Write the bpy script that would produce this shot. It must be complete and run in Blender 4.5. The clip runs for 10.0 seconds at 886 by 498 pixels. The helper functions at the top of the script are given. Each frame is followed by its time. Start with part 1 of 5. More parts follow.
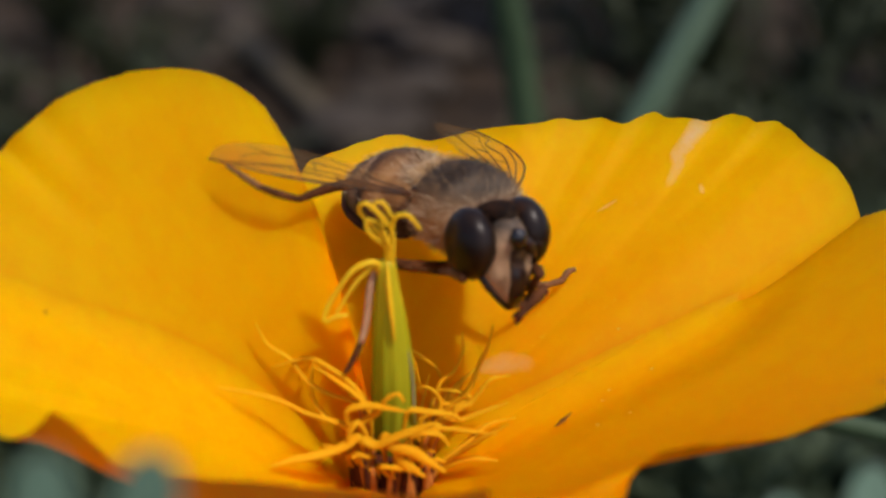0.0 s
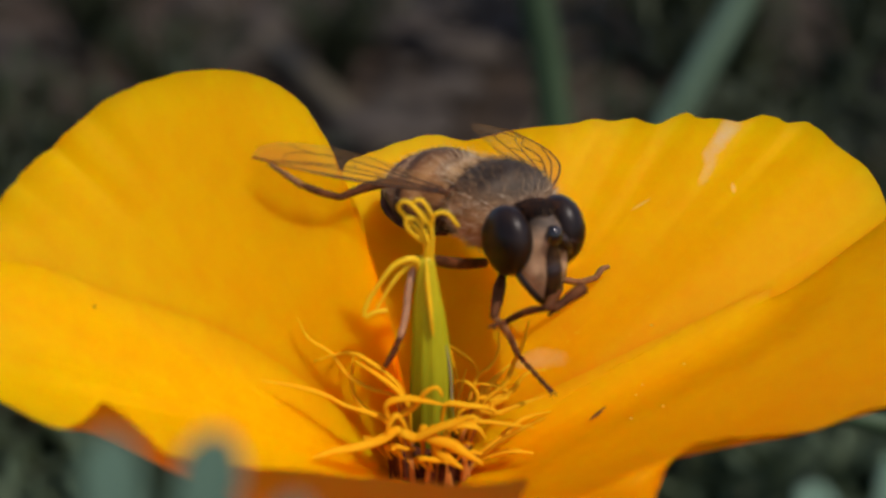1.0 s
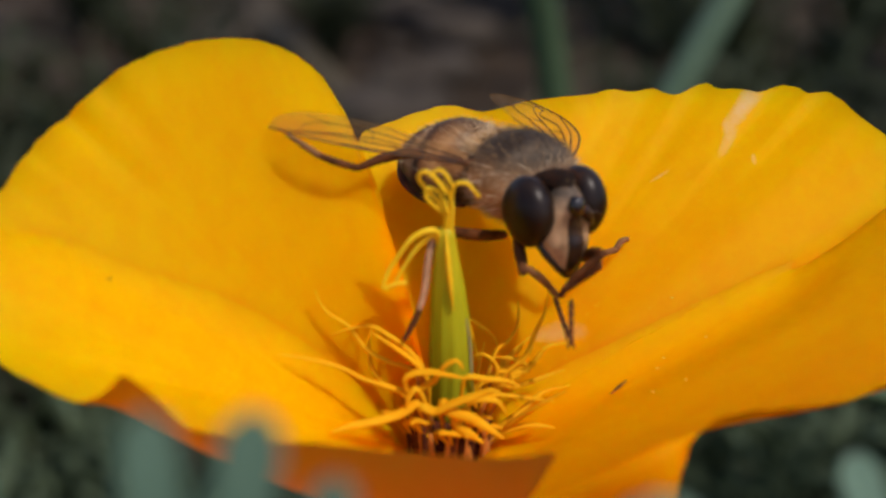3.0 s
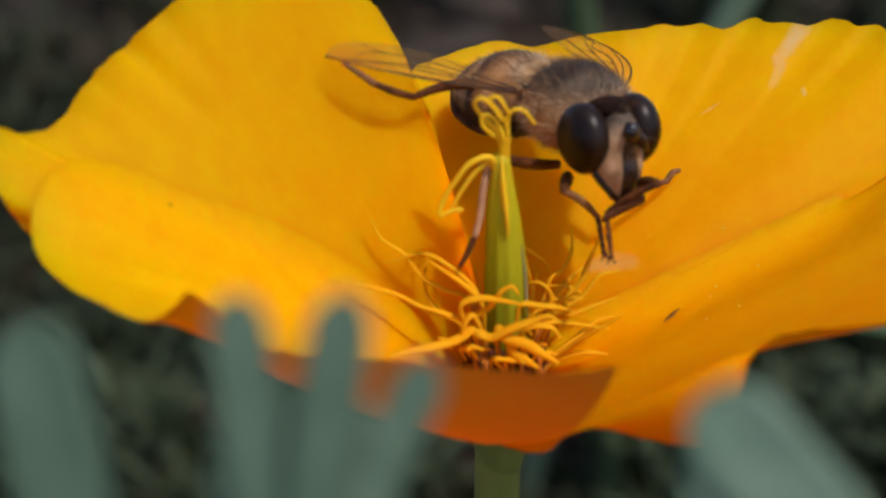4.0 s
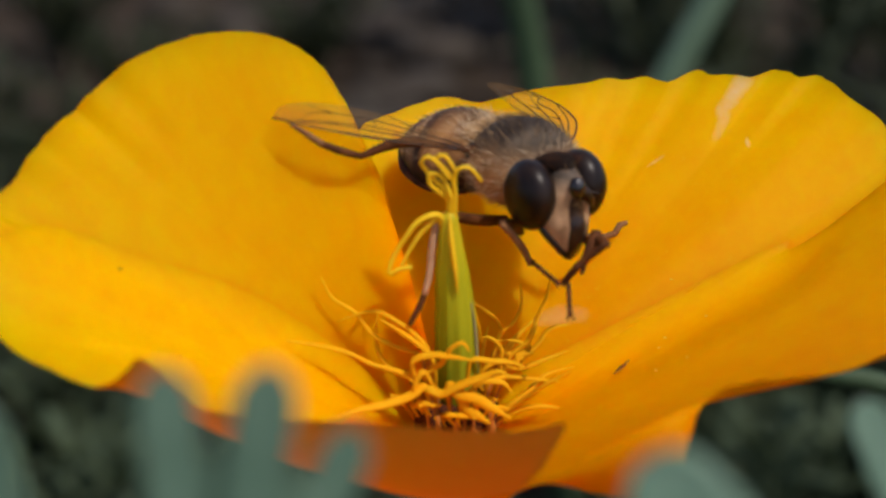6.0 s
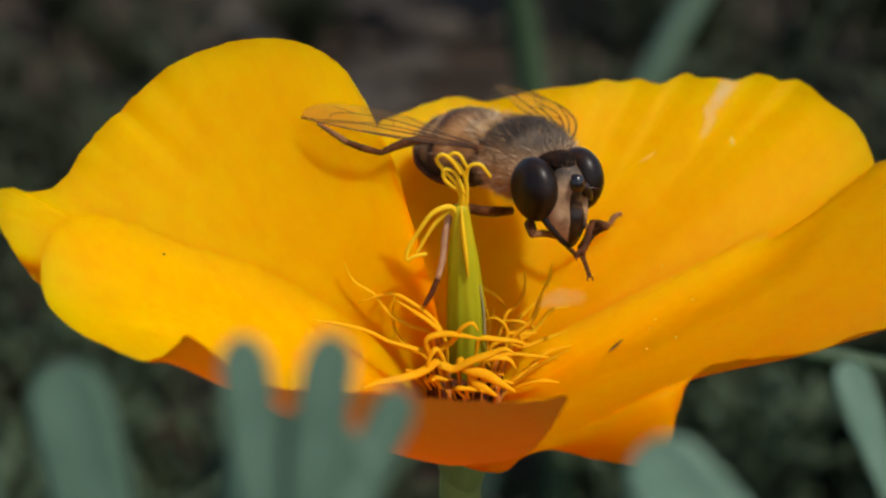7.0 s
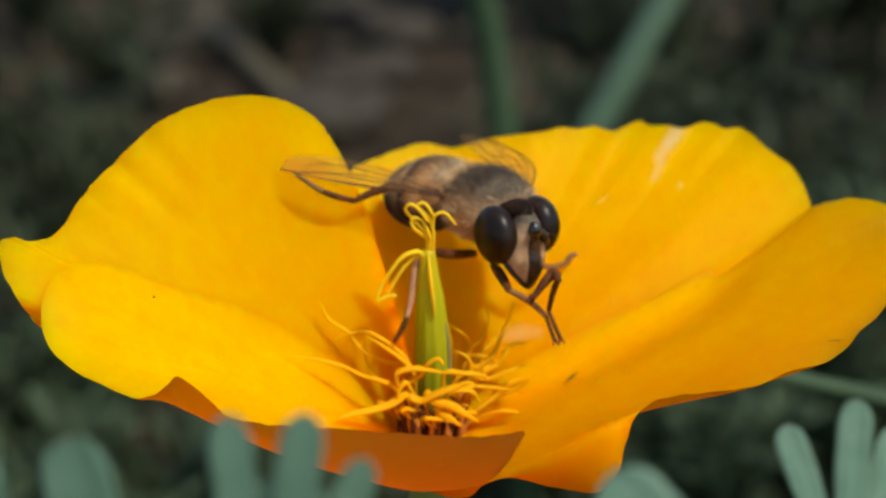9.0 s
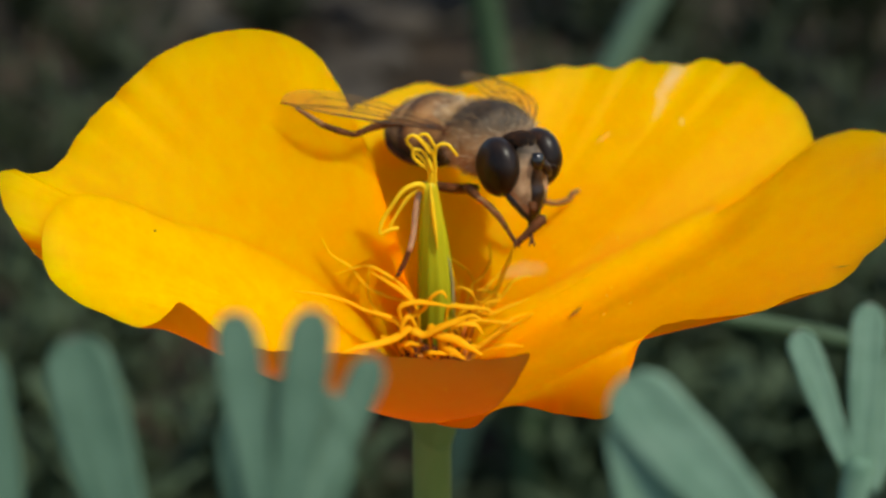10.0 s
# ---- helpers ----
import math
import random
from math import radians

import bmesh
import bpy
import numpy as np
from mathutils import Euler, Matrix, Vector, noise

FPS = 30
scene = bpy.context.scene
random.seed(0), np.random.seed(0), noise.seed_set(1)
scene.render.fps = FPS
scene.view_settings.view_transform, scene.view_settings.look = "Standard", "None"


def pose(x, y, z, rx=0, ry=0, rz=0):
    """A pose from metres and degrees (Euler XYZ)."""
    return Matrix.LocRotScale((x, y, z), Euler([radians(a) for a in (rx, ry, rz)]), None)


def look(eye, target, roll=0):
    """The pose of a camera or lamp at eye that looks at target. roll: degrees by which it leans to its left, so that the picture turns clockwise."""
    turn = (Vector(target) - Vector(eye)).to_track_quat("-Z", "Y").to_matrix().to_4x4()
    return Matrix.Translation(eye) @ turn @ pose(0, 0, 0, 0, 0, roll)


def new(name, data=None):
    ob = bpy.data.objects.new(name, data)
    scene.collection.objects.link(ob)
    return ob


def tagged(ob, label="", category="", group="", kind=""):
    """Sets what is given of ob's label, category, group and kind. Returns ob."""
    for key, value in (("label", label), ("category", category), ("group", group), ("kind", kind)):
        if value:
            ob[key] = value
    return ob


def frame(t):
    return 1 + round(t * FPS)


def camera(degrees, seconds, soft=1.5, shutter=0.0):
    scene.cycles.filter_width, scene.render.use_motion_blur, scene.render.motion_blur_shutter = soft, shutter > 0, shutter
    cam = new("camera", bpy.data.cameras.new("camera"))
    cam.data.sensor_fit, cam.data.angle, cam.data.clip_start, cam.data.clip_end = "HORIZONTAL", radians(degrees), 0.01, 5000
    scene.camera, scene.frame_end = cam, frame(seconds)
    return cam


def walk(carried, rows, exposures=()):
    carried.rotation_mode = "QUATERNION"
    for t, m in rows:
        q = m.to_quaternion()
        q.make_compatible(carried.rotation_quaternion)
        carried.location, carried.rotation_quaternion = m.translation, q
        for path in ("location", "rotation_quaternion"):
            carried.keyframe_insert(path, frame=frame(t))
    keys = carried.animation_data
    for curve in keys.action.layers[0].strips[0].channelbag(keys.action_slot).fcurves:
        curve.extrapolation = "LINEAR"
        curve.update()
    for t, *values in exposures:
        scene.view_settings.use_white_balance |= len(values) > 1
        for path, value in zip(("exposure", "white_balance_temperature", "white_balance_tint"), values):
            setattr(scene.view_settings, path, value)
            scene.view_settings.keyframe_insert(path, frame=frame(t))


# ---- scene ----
# camera and its path ---------------------------------------------------------------
cam = camera(28, 10.0, soft=2.4)
cam.data.dof.use_dof = True
cam.data.dof.focus_distance = 0.0765
cam.data.dof.aperture_fstop = 47
walk(cam, [
    (0.0, pose(0.00218, -0.06240, 0.15423, 68.55, -0.49, 0.35)),
    (0.5, pose(0.00161, -0.06309, 0.15464, 68.59, -0.43, 0.29)),
    (1.0, pose(0.00174, -0.06404, 0.15455, 68.69, -0.28, 1.17)),
    (1.5, pose(0.00086, -0.06358, 0.15507, 68.98, 0.09, 1.21)),
    (2.0, pose(0.00036, -0.06308, 0.15554, 69.21, -0.28, 0.63)),
    (2.2, pose(-0.00036, -0.06334, 0.15487, 68.82, -0.44, 0.41)),
    (3.3, pose(0.00081, -0.06321, 0.15294, 67.85, 0.03, 1.18)),
    (3.5, pose(0.00026, -0.06430, 0.15198, 67.64, 0.29, 1.32)),
    (4.0, pose(-0.00069, -0.06466, 0.15207, 67.52, 0.12, 1.43)),
    (4.5, pose(-0.00050, -0.06408, 0.15289, 67.98, 0.01, 0.98)),
    (5.0, pose(0.00033, -0.06410, 0.15283, 68.89, 0.60, 0.76)),
    (5.5, pose(0.00069, -0.06522, 0.15265, 68.77, 0.68, 0.50)),
    (5.7, pose(0.00040, -0.06480, 0.15263, 69.03, 0.80, 0.12)),
    (6.8, pose(-0.00152, -0.06760, 0.15533, 67.75, 0.10, -0.70)),
    (7.0, pose(-0.00139, -0.07125, 0.15602, 67.98, 0.12, -0.46)),
    (7.5, pose(-0.00112, -0.07123, 0.15662, 68.65, 0.25, -0.59)),
    (8.0, pose(-0.00169, -0.07416, 0.16084, 67.50, -0.44, -0.72)),
    (8.5, pose(-0.00258, -0.07611, 0.16182, 67.44, -0.21, -1.33)),
    (9.0, pose(-0.00132, -0.07631, 0.16053, 67.73, -0.18, -1.36)),
    (9.5, pose(-0.00165, -0.07597, 0.15987, 66.36, -0.19, -1.62)),
    (10.0, pose(-0.00160, -0.07714, 0.15731, 67.85, 0.34, -1.68)),
], exposures=[(0.0, 0.07, 6750, 20), (1.0, 0.06, 6750, 19), (1.5, 0.12, 6750, 17), (2.0, 0.25, 6750, 11), (3.5, 0.04, 6750, 21), (4.5, 0.06, 6750, 19.5), (5.5, 0.06, 6750, 18), (7.0, 0.16, 6750, 12), (8.0, 0.30, 6750, 6.5), (9.0, 0.36, 6750, 3.5), (10.0, 0.36, 6750, 3.5)])

# world and sun -----------------------------------------------------------------------
SUN_TO = Vector((0.40, -0.34, 0.85)).normalized()
world = bpy.data.worlds.new("sky")
scene.world = world
world.use_nodes = True
wn = world.node_tree
sky = wn.nodes.new("ShaderNodeTexSky")
sky.sky_type = "NISHITA"
sky.sun_disc = False
sky.sun_elevation = math.asin(SUN_TO.z)
sky.sun_rotation = math.atan2(SUN_TO.x, SUN_TO.y)
wn.links.new(sky.outputs[0], wn.nodes["Background"].inputs[0])
wn.nodes["Background"].inputs[1].default_value = 0.15
sun = new("sun", bpy.data.lights.new("sun", "SUN"))
sun.data.energy = 2.75
sun.data.angle = radians(1.0)
sun.data.color = (1.0, 0.95, 0.86)
sun.matrix_world = look(SUN_TO * 2.0, (0, 0, 0))

# small tools: all shapes are given in millimetres -------------------------------------
MM = 0.001
UP = 120.0            # height of the flower's heart above the soil


def W(x, y, z):
    """Metres in the world from millimetres round the flower's heart."""
    return Vector((x * MM, y * MM, (z + UP) * MM))


def mesh_of(name, verts, faces, smooth=True, uvs=None, scale=MM):
    me = bpy.data.meshes.new(name)
    me.from_pydata([tuple(c * scale for c in v) for v in verts], [], faces)
    if smooth:
        me.polygons.foreach_set("use_smooth", [True] * len(me.polygons))
    if uvs is not None:
        layer = me.uv_layers.new(name="UVMap")
        for loop in me.loops:
            layer.data[loop.index].uv = uvs[loop.vertex_index]
    me.update()
    return me


def part(name, me, material, parent=None, label=""):
    ob = new(name, me)
    if material is not None and not me.materials:
        me.materials.append(material)
    if parent is not None:
        ob.parent = parent
    if label:
        ob["label"] = label
    return ob


def spline(pts, n):
    """n points along a smooth curve through pts."""
    p = [np.array(q, float) for q in pts]
    p = [2 * p[0] - p[1]] + p + [2 * p[-1] - p[-2]]
    d = [0.0]
    for i in range(1, len(p) - 2):
        d.append(d[-1] + max(1e-6, np.linalg.norm(p[i + 1][:3] - p[i][:3])))
    out = []
    for s in np.linspace(0, d[-1], n):
        k = min(max(int(np.searchsorted(d, s, side="right")) - 1, 0), len(d) - 2)
        t = (s - d[k]) / (d[k + 1] - d[k])
        a, b, c, e = p[k:k + 4]
        la = max(np.linalg.norm(b[:3] - a[:3]), 1e-6)
        lb = max(np.linalg.norm(c[:3] - b[:3]), 1e-6)
        lc = max(np.linalg.norm(e[:3] - c[:3]), 1e-6)
        m1 = ((b - a) / la + (c - b) / lb) * 0.5 * lb
        m2 = ((c - b) / lb + (e - c) / lc) * 0.5 * lb
        h = t * t * (3 - 2 * t)
        out.append((1 - h) * b + h * c + (t ** 3 - 2 * t * t + t) * m1 + (t ** 3 - t * t) * m2)
    return np.array(out)


def tube(pts, radii, n=14, sides=8, flat=1.0, cap=True):
    """A tapered round or flattened rod along a smooth curve: verts, faces."""
    c = spline(pts, n)
    r = np.interp(np.linspace(0, 1, n), np.linspace(0, 1, len(radii)), radii)
    verts, faces = [], []
    side = None
    for i in range(n):
        d = c[min(i + 1, n - 1)] - c[max(i - 1, 0)]
        d /= np.linalg.norm(d) + 1e-9
        if side is None:
            ref = np.array((0, 0, 1.0)) if abs(d[2]) < 0.9 else np.array((1.0, 0, 0))
            side = np.cross(d, ref)
        side = side - d * side.dot(d)
        side /= np.linalg.norm(side) + 1e-9
        up = np.cross(side, d)
        for j in range(sides):
            a = 2 * math.pi * j / sides
            verts.append(c[i] + r[i] * (math.cos(a) * side + flat * math.sin(a) * up))
    for i in range(n - 1):
        for j in range(sides):
            k = (j + 1) % sides
            faces.append((i * sides + j, i * sides + k, (i + 1) * sides + k, (i + 1) * sides + j))
    if cap:
        for i, s in ((0, -1), (n - 1, 1)):
            m = len(verts)
            d = c[i] - c[i - s]
            d /= np.linalg.norm(d) + 1e-9
            verts.append(c[i] + d * r[i] * 0.6)
            for j in range(sides):
                k = (j + 1) % sides
                faces.append((i * sides + k, i * sides + j, m) if s < 0 else (i * sides + j, i * sides + k, m))
    return verts, faces


def blob(centre, radii, shape=None, nu=24, nv=16):
    """A rounded body; shape(v) may push each vertex of the unit ball."""
    verts, faces = [], []
    for i in range(nv + 1):
        th = math.pi * i / nv
        for j in range(nu):
            ph = 2 * math.pi * j / nu
            v = np.array((math.cos(th), math.sin(th) * math.cos(ph), math.sin(th) * math.sin(ph)))
            if shape:
                v = np.array(shape(v))
            verts.append(np.array(centre) + v * np.array(radii))
    for i in range(nv):
        for j in range(nu):
            k = (j + 1) % nu
            faces.append((i * nu + j, (i + 1) * nu + j, (i + 1) * nu + k, i * nu + k))
    return verts, faces


def join(*pieces):
    verts, faces = [], []
    for v, f in pieces:
        o = len(verts)
        verts += list(v)
        faces += [tuple(i + o for i in q) for q in f]
    return verts, faces


def sheet(grid, thick):
    """A thin leaf of some thickness over a grid of points; gives verts, faces and uvs (across, along)."""
    g = np.array(grid)
    nu, nv = g.shape[:2]
    du = np.gradient(g, axis=0)
    dv = np.gradient(g, axis=1)
    nrm = np.cross(du, dv)
    nrm /= np.linalg.norm(nrm, axis=2, keepdims=True) + 1e-9
    verts = list((g + nrm * thick / 2).reshape(-1, 3)) + list((g - nrm * thick / 2).reshape(-1, 3))
    uv = [(j / (nv - 1), i / (nu - 1)) for i in range(nu) for j in range(nv)] * 2
    o = nu * nv
    faces = []
    for i in range(nu - 1):
        for j in range(nv - 1):
            a, b, c, d = i * nv + j, i * nv + j + 1, (i + 1) * nv + j + 1, (i + 1) * nv + j
            faces += [(a, d, c, b), (o + a, o + b, o + c, o + d)]
    ring = [j for j in range(nv)] + [i * nv + nv - 1 for i in range(1, nu)] + [(nu - 1) * nv + j for j in range(nv - 2, -1, -1)] + [i * nv for i in range(nu - 2, 0, -1)]
    for a, b in zip(ring, ring[1:] + ring[:1]):
        faces.append((a, b, o + b, o + a))
    return verts, faces, uv


# materials ---------------------------------------------------------------------------
def material(name):
    m = bpy.data.materials.new(name)
    m.use_nodes = True
    t = m.node_tree
    return m, t, t.nodes["Principled BSDF"]


def node(t, kind, **values):
    n = t.nodes.new(kind)
    for key, value in values.items():
        n.inputs[key.replace("_", " ")].default_value = value
    return n


def ramp(t, source, stops):
    r = t.nodes.new("ShaderNodeValToRGB")
    e = r.color_ramp.elements
    while len(e) < len(stops):
        e.new(0.5)
    for k, (pos, col) in zip(e, stops):
        k.position = pos
        k.color = (*col, 1)
    t.links.new(source, r.inputs[0])
    return r.outputs[0]


def coords(t, kind="Object", scale=(1, 1, 1)):
    c = t.nodes.new("ShaderNodeTexCoord")
    m = t.nodes.new("ShaderNodeMapping")
    m.inputs["Scale"].default_value = scale
    t.links.new(c.outputs[kind], m.inputs[0])
    return m.outputs[0]


def mixed(t, a, b, fac, mode="MIX"):
    m = t.nodes.new("ShaderNodeMix")
    m.data_type, m.blend_type = "RGBA", mode
    for socket, value in ((m.inputs[0], fac), (m.inputs[6], a), (m.inputs[7], b)):
        if isinstance(value, bpy.types.NodeSocket):
            t.links.new(value, socket)
        elif isinstance(value, (int, float)):
            socket.default_value = value
        else:
            socket.default_value = (*value, 1)
    return m.outputs[2]


def noise_of(t, where, scale, detail=4.0, rough=0.6):
    n = node(t, "ShaderNodeTexNoise", Scale=scale, Detail=detail, Roughness=rough)
    t.links.new(where, n.inputs["Vector"])
    return n.outputs["Fac"]


def bump(t, bsdf, height, strength, distance):
    b = node(t, "ShaderNodeBump", Strength=strength, Distance=distance)
    t.links.new(height, b.inputs["Height"])
    t.links.new(b.outputs[0], bsdf.inputs["Normal"])
    return b.outputs[0]


def thin(t, bsdf, color, share):
    """Lets part of the light through a thin leaf."""
    tr = t.nodes.new("ShaderNodeBsdfTranslucent")
    if isinstance(color, bpy.types.NodeSocket):
        t.links.new(color, tr.inputs[0])
    else:
        tr.inputs[0].default_value = (*color, 1)
    mx = t.nodes.new("ShaderNodeMixShader")
    mx.inputs[0].default_value = share
    t.links.new(bsdf.outputs[0], mx.inputs[1])
    t.links.new(tr.outputs[0], mx.inputs[2])
    t.links.new(mx.outputs[0], t.nodes["Material Output"].inputs[0])
    return tr


def worn_or_lit(t, x, y, spot, rough):
    """A soft patch on a petal, of wear or of a painted highlight: its place across and along it, its half sizes and its
    slant; white inside.
    """
    u0, v0, su, sv, slant = spot

    def m(op, a, b):
        k = t.nodes.new("ShaderNodeMath")
        k.operation = op
        for socket, value in ((k.inputs[0], a), (k.inputs[1], b)):
            if isinstance(value, bpy.types.NodeSocket):
                t.links.new(value, socket)
            else:
                socket.default_value = value
        return k.outputs[0]

    dy = m("SUBTRACT", y, v0)
    dx = m("SUBTRACT", m("SUBTRACT", x, u0), m("MULTIPLY", dy, slant))
    d = m("ADD", m("POWER", m("ABSOLUTE", m("DIVIDE", dx, su), 0), 2.0), m("POWER", m("ABSOLUTE", m("DIVIDE", dy, sv), 0), 2.0))
    return ramp(t, m("ADD", d, m("MULTIPLY", rough, 0.9)), [(0.35, (0.9, 0.9, 0.9)), (1.0, (0, 0, 0))])


def petal_material(name, tones, side=None, spots=(), clear=0.36):
    m, t, b = material(name)
    uv = coords(t, "UV")
    sep = t.nodes.new("ShaderNodeSeparateXYZ")
    t.links.new(uv, sep.inputs[0])
    base = ramp(t, sep.outputs[1], tones)
    if side:
        across = ramp(t, sep.outputs[0], [(0.42, (0, 0, 0)), (0.72, (1, 1, 1))])
        base = mixed(t, base, ramp(t, sep.outputs[1], side), across)
    streak = noise_of(t, coords(t, "UV", (90, 2.2, 1)), 1.0, 5, 0.6)
    cloud = noise_of(t, coords(t), 260, 3)
    col = mixed(t, base, ramp(t, streak, [(0.3, (1.0, 0.80, 0.7)), (0.62, (1, 1, 1))]), 0.22, "MULTIPLY")
    col = mixed(t, col, ramp(t, cloud, [(0.35, (0.99, 0.86, 0.8)), (0.6, (1, 1, 1))]), 0.5, "MULTIPLY")
    mottle = noise_of(t, coords(t, "Object", (1, 1, 0.5)), 950, 4)
    col = mixed(t, col, ramp(t, mottle, [(0.32, (0.97, 0.80, 0.7)), (0.6, (1, 1, 1))]), 0.45, "MULTIPLY")
    speck = noise_of(t, coords(t), 2600, 2)
    col = mixed(t, col, (0.98, 0.50, 0.015), ramp(t, speck, [(0.66, (0, 0, 0)), (0.74, (0.5, 0.5, 0.5))]))
    for *spot, share in spots:
        patch = worn_or_lit(t, sep.outputs[0], sep.outputs[1], spot, noise_of(t, coords(t), 1500, 3))
        col = mixed(t, col, mixed(t, col, (0.86, 0.60, 0.33), share), patch)
    t.links.new(col, b.inputs["Base Color"])
    b.inputs["Roughness"].default_value = 0.5
    b.inputs["Specular IOR Level"].default_value = 0.04
    b.subsurface_method = "BURLEY"
    b.inputs["Subsurface Weight"].default_value = 0.85
    b.inputs["Subsurface Radius"].default_value = (1.0, 0.3, 0.05)
    b.inputs["Subsurface Scale"].default_value = 0.004
    fine = noise_of(t, coords(t, "UV", (240, 5, 1)), 1.0, 3, 0.5)
    bump(t, b, fine, 0.14, 0.00005)
    thin(t, b, mixed(t, col, (1.0, 0.10, 0.0), 0.85), clear)
    return m


def plain(name, stops, scale, rough=0.5, spec=0.3, bumped=0.0, through_light=0.0, stretch=(1, 1, 1), depth=0.0001):
    """A surface whose colour wanders between the stops with a grain of that scale."""
    m, t, b = material(name)
    where = coords(t, "Object", stretch)
    n = noise_of(t, where, scale, 6, 0.62)
    big = noise_of(t, where, scale * 0.17, 3, 0.5)
    col = mixed(t, ramp(t, n, stops), ramp(t, big, [(0.3, (0.72, 0.72, 0.72)), (0.7, (1, 1, 1))]), 0.6, "MULTIPLY")
    t.links.new(col, b.inputs["Base Color"])
    b.inputs["Roughness"].default_value = rough
    b.inputs["Specular IOR Level"].default_value = spec
    if bumped:
        bump(t, b, n, bumped, depth)
    if through_light:
        thin(t, b, col, through_light)
    return m


def leaf_material(name, dark, light):
    """A leaf lobe: mottled, with a pale midrib, fine side veins and a faintly reddish tip."""
    m, t, b = material(name)
    sep = t.nodes.new("ShaderNodeSeparateXYZ")
    t.links.new(coords(t, "UV"), sep.inputs[0])
    col = ramp(t, noise_of(t, coords(t), 500, 5), [(0.35, dark), (0.65, light)])
    pale = tuple(min(1.0, c * 1.35) for c in light)
    col = mixed(t, col, pale, ramp(t, sep.outputs[0], [(0.44, (0, 0, 0)), (0.5, (0.6, 0.6, 0.6)), (0.56, (0, 0, 0))]))
    col = mixed(t, col, pale, ramp(t, noise_of(t, coords(t, "UV", (9, 2, 1)), 1.0, 3), [(0.5, (0, 0, 0)), (0.62, (0.4, 0.4, 0.4))]))
    col = mixed(t, col, (0.30, 0.19, 0.17), ramp(t, sep.outputs[1], [(0.90, (0, 0, 0)), (1.0, (0.8, 0.8, 0.8))]))
    t.links.new(col, b.inputs["Base Color"])
    b.inputs["Roughness"].default_value = 0.55
    b.inputs["Specular IOR Level"].default_value = 0.2
    thin(t, b, col, 0.42)
    return m


def face_material():
    """Tan and dusty below, grey-brown between the eyes."""
    m, t, b = material("face_tan")
    o = t.nodes.new("ShaderNodeTexCoord")
    sep = t.nodes.new("ShaderNodeSeparateXYZ")
    t.links.new(o.outputs["Object"], sep.inputs[0])
    n = noise_of(t, o.outputs["Object"], 1300, 5)
    tan = ramp(t, n, [(0.3, (0.21, 0.117, 0.056)), (0.7, (0.525, 0.325, 0.174))])
    grey = ramp(t, n, [(0.3, (0.063, 0.045, 0.031)), (0.7, (0.178, 0.127, 0.087))])
    r = t.nodes.new("ShaderNodeMapRange")
    r.inputs[1].default_value, r.inputs[2].default_value = 0.0003, 0.0010
    t.links.new(sep.outputs[2], r.inputs[0])
    t.links.new(mixed(t, tan, grey, r.outputs[0]), b.inputs["Base Color"])
    b.inputs["Roughness"].default_value = 0.65
    b.inputs["Specular IOR Level"].default_value = 0.2
    bump(t, b, n, 0.4, 0.0001)
    return m


def vein_material():
    """Brown and half clear, as veins in a wing are."""
    m, t, b = material("vein_brown")
    t.links.new(ramp(t, noise_of(t, coords(t), 1500, 3), [(0.3, (0.0246, 0.0098, 0.0033)), (0.7, (0.0656, 0.0279, 0.009))]), b.inputs["Base Color"])
    tr = t.nodes.new("ShaderNodeBsdfTransparent")
    tr.inputs[0].default_value = (0.95, 0.75, 0.5, 1)
    mx = t.nodes.new("ShaderNodeMixShader")
    mx.inputs[0].default_value = 0.6
    t.links.new(tr.outputs[0], mx.inputs[1])
    t.links.new(b.outputs[0], mx.inputs[2])
    t.links.new(mx.outputs[0], t.nodes["Material Output"].inputs[0])
    return m


GOLD = [(0.0, (0.99, 0.40, 0.0)), (0.35, (0.99, 0.49, 0.0)), (0.75, (0.98, 0.54, 0.0)), (1.0, (0.97, 0.535, 0.0))]
PETAL = petal_material("petal_golden", GOLD, None, (), 0.42)
PETAL_THIN = petal_material("petal_thin", [(0.0, (0.99, 0.45, 0.0)), (0.35, (0.98, 0.545, 0.0)), (1.0, (0.95, 0.57, 0.0))], [(0.0, (0.95, 0.36, 0.0)), (0.5, (0.91, 0.335, 0.011)), (1.0, (0.9, 0.365, 0.024))], (), 0.38)
# Deeper orange towards the foot also carries the warm shade behind the pistil.
# Last spot is a painted sunlit highlight near the foot; the others are scuffs.
PETAL_WORN_LIT = petal_material("petal_scuffed_lit", [(0.0, (0.99, 0.345, 0.0)), (0.35, (0.99, 0.41, 0.0)), (0.62, (0.99, 0.465, 0.0)), (0.82, (0.99, 0.51, 0.0)), (1.0, (0.985, 0.535, 0.0))], None, [(0.494, 0.96, 0.012, 0.10, 0.0, 0.8), (0.500, 0.87, 0.007, 0.09, -0.08, 0.4), (0.532, 0.82, 0.003, 0.02, -0.3, 0.4), (0.467, 0.765, 0.004, 0.025, 0.25, 0.4), (0.505, 0.30, 0.075, 0.05, 0.0, 0.35)])
PETAL_DEEP = petal_material("petal_orange", [(0.0, (0.99, 0.395, 0.0)), (0.35, (0.98, 0.395, 0.0)), (0.75, (0.96, 0.36, 0.0)), (1.0, (0.97, 0.41, 0.0))], GOLD, (), 0.38)
LEAF = leaf_material("leaf_bluegreen", (0.083, 0.156, 0.1), (0.132, 0.222, 0.15))
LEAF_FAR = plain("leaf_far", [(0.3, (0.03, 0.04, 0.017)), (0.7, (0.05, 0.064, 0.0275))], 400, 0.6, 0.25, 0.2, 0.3)
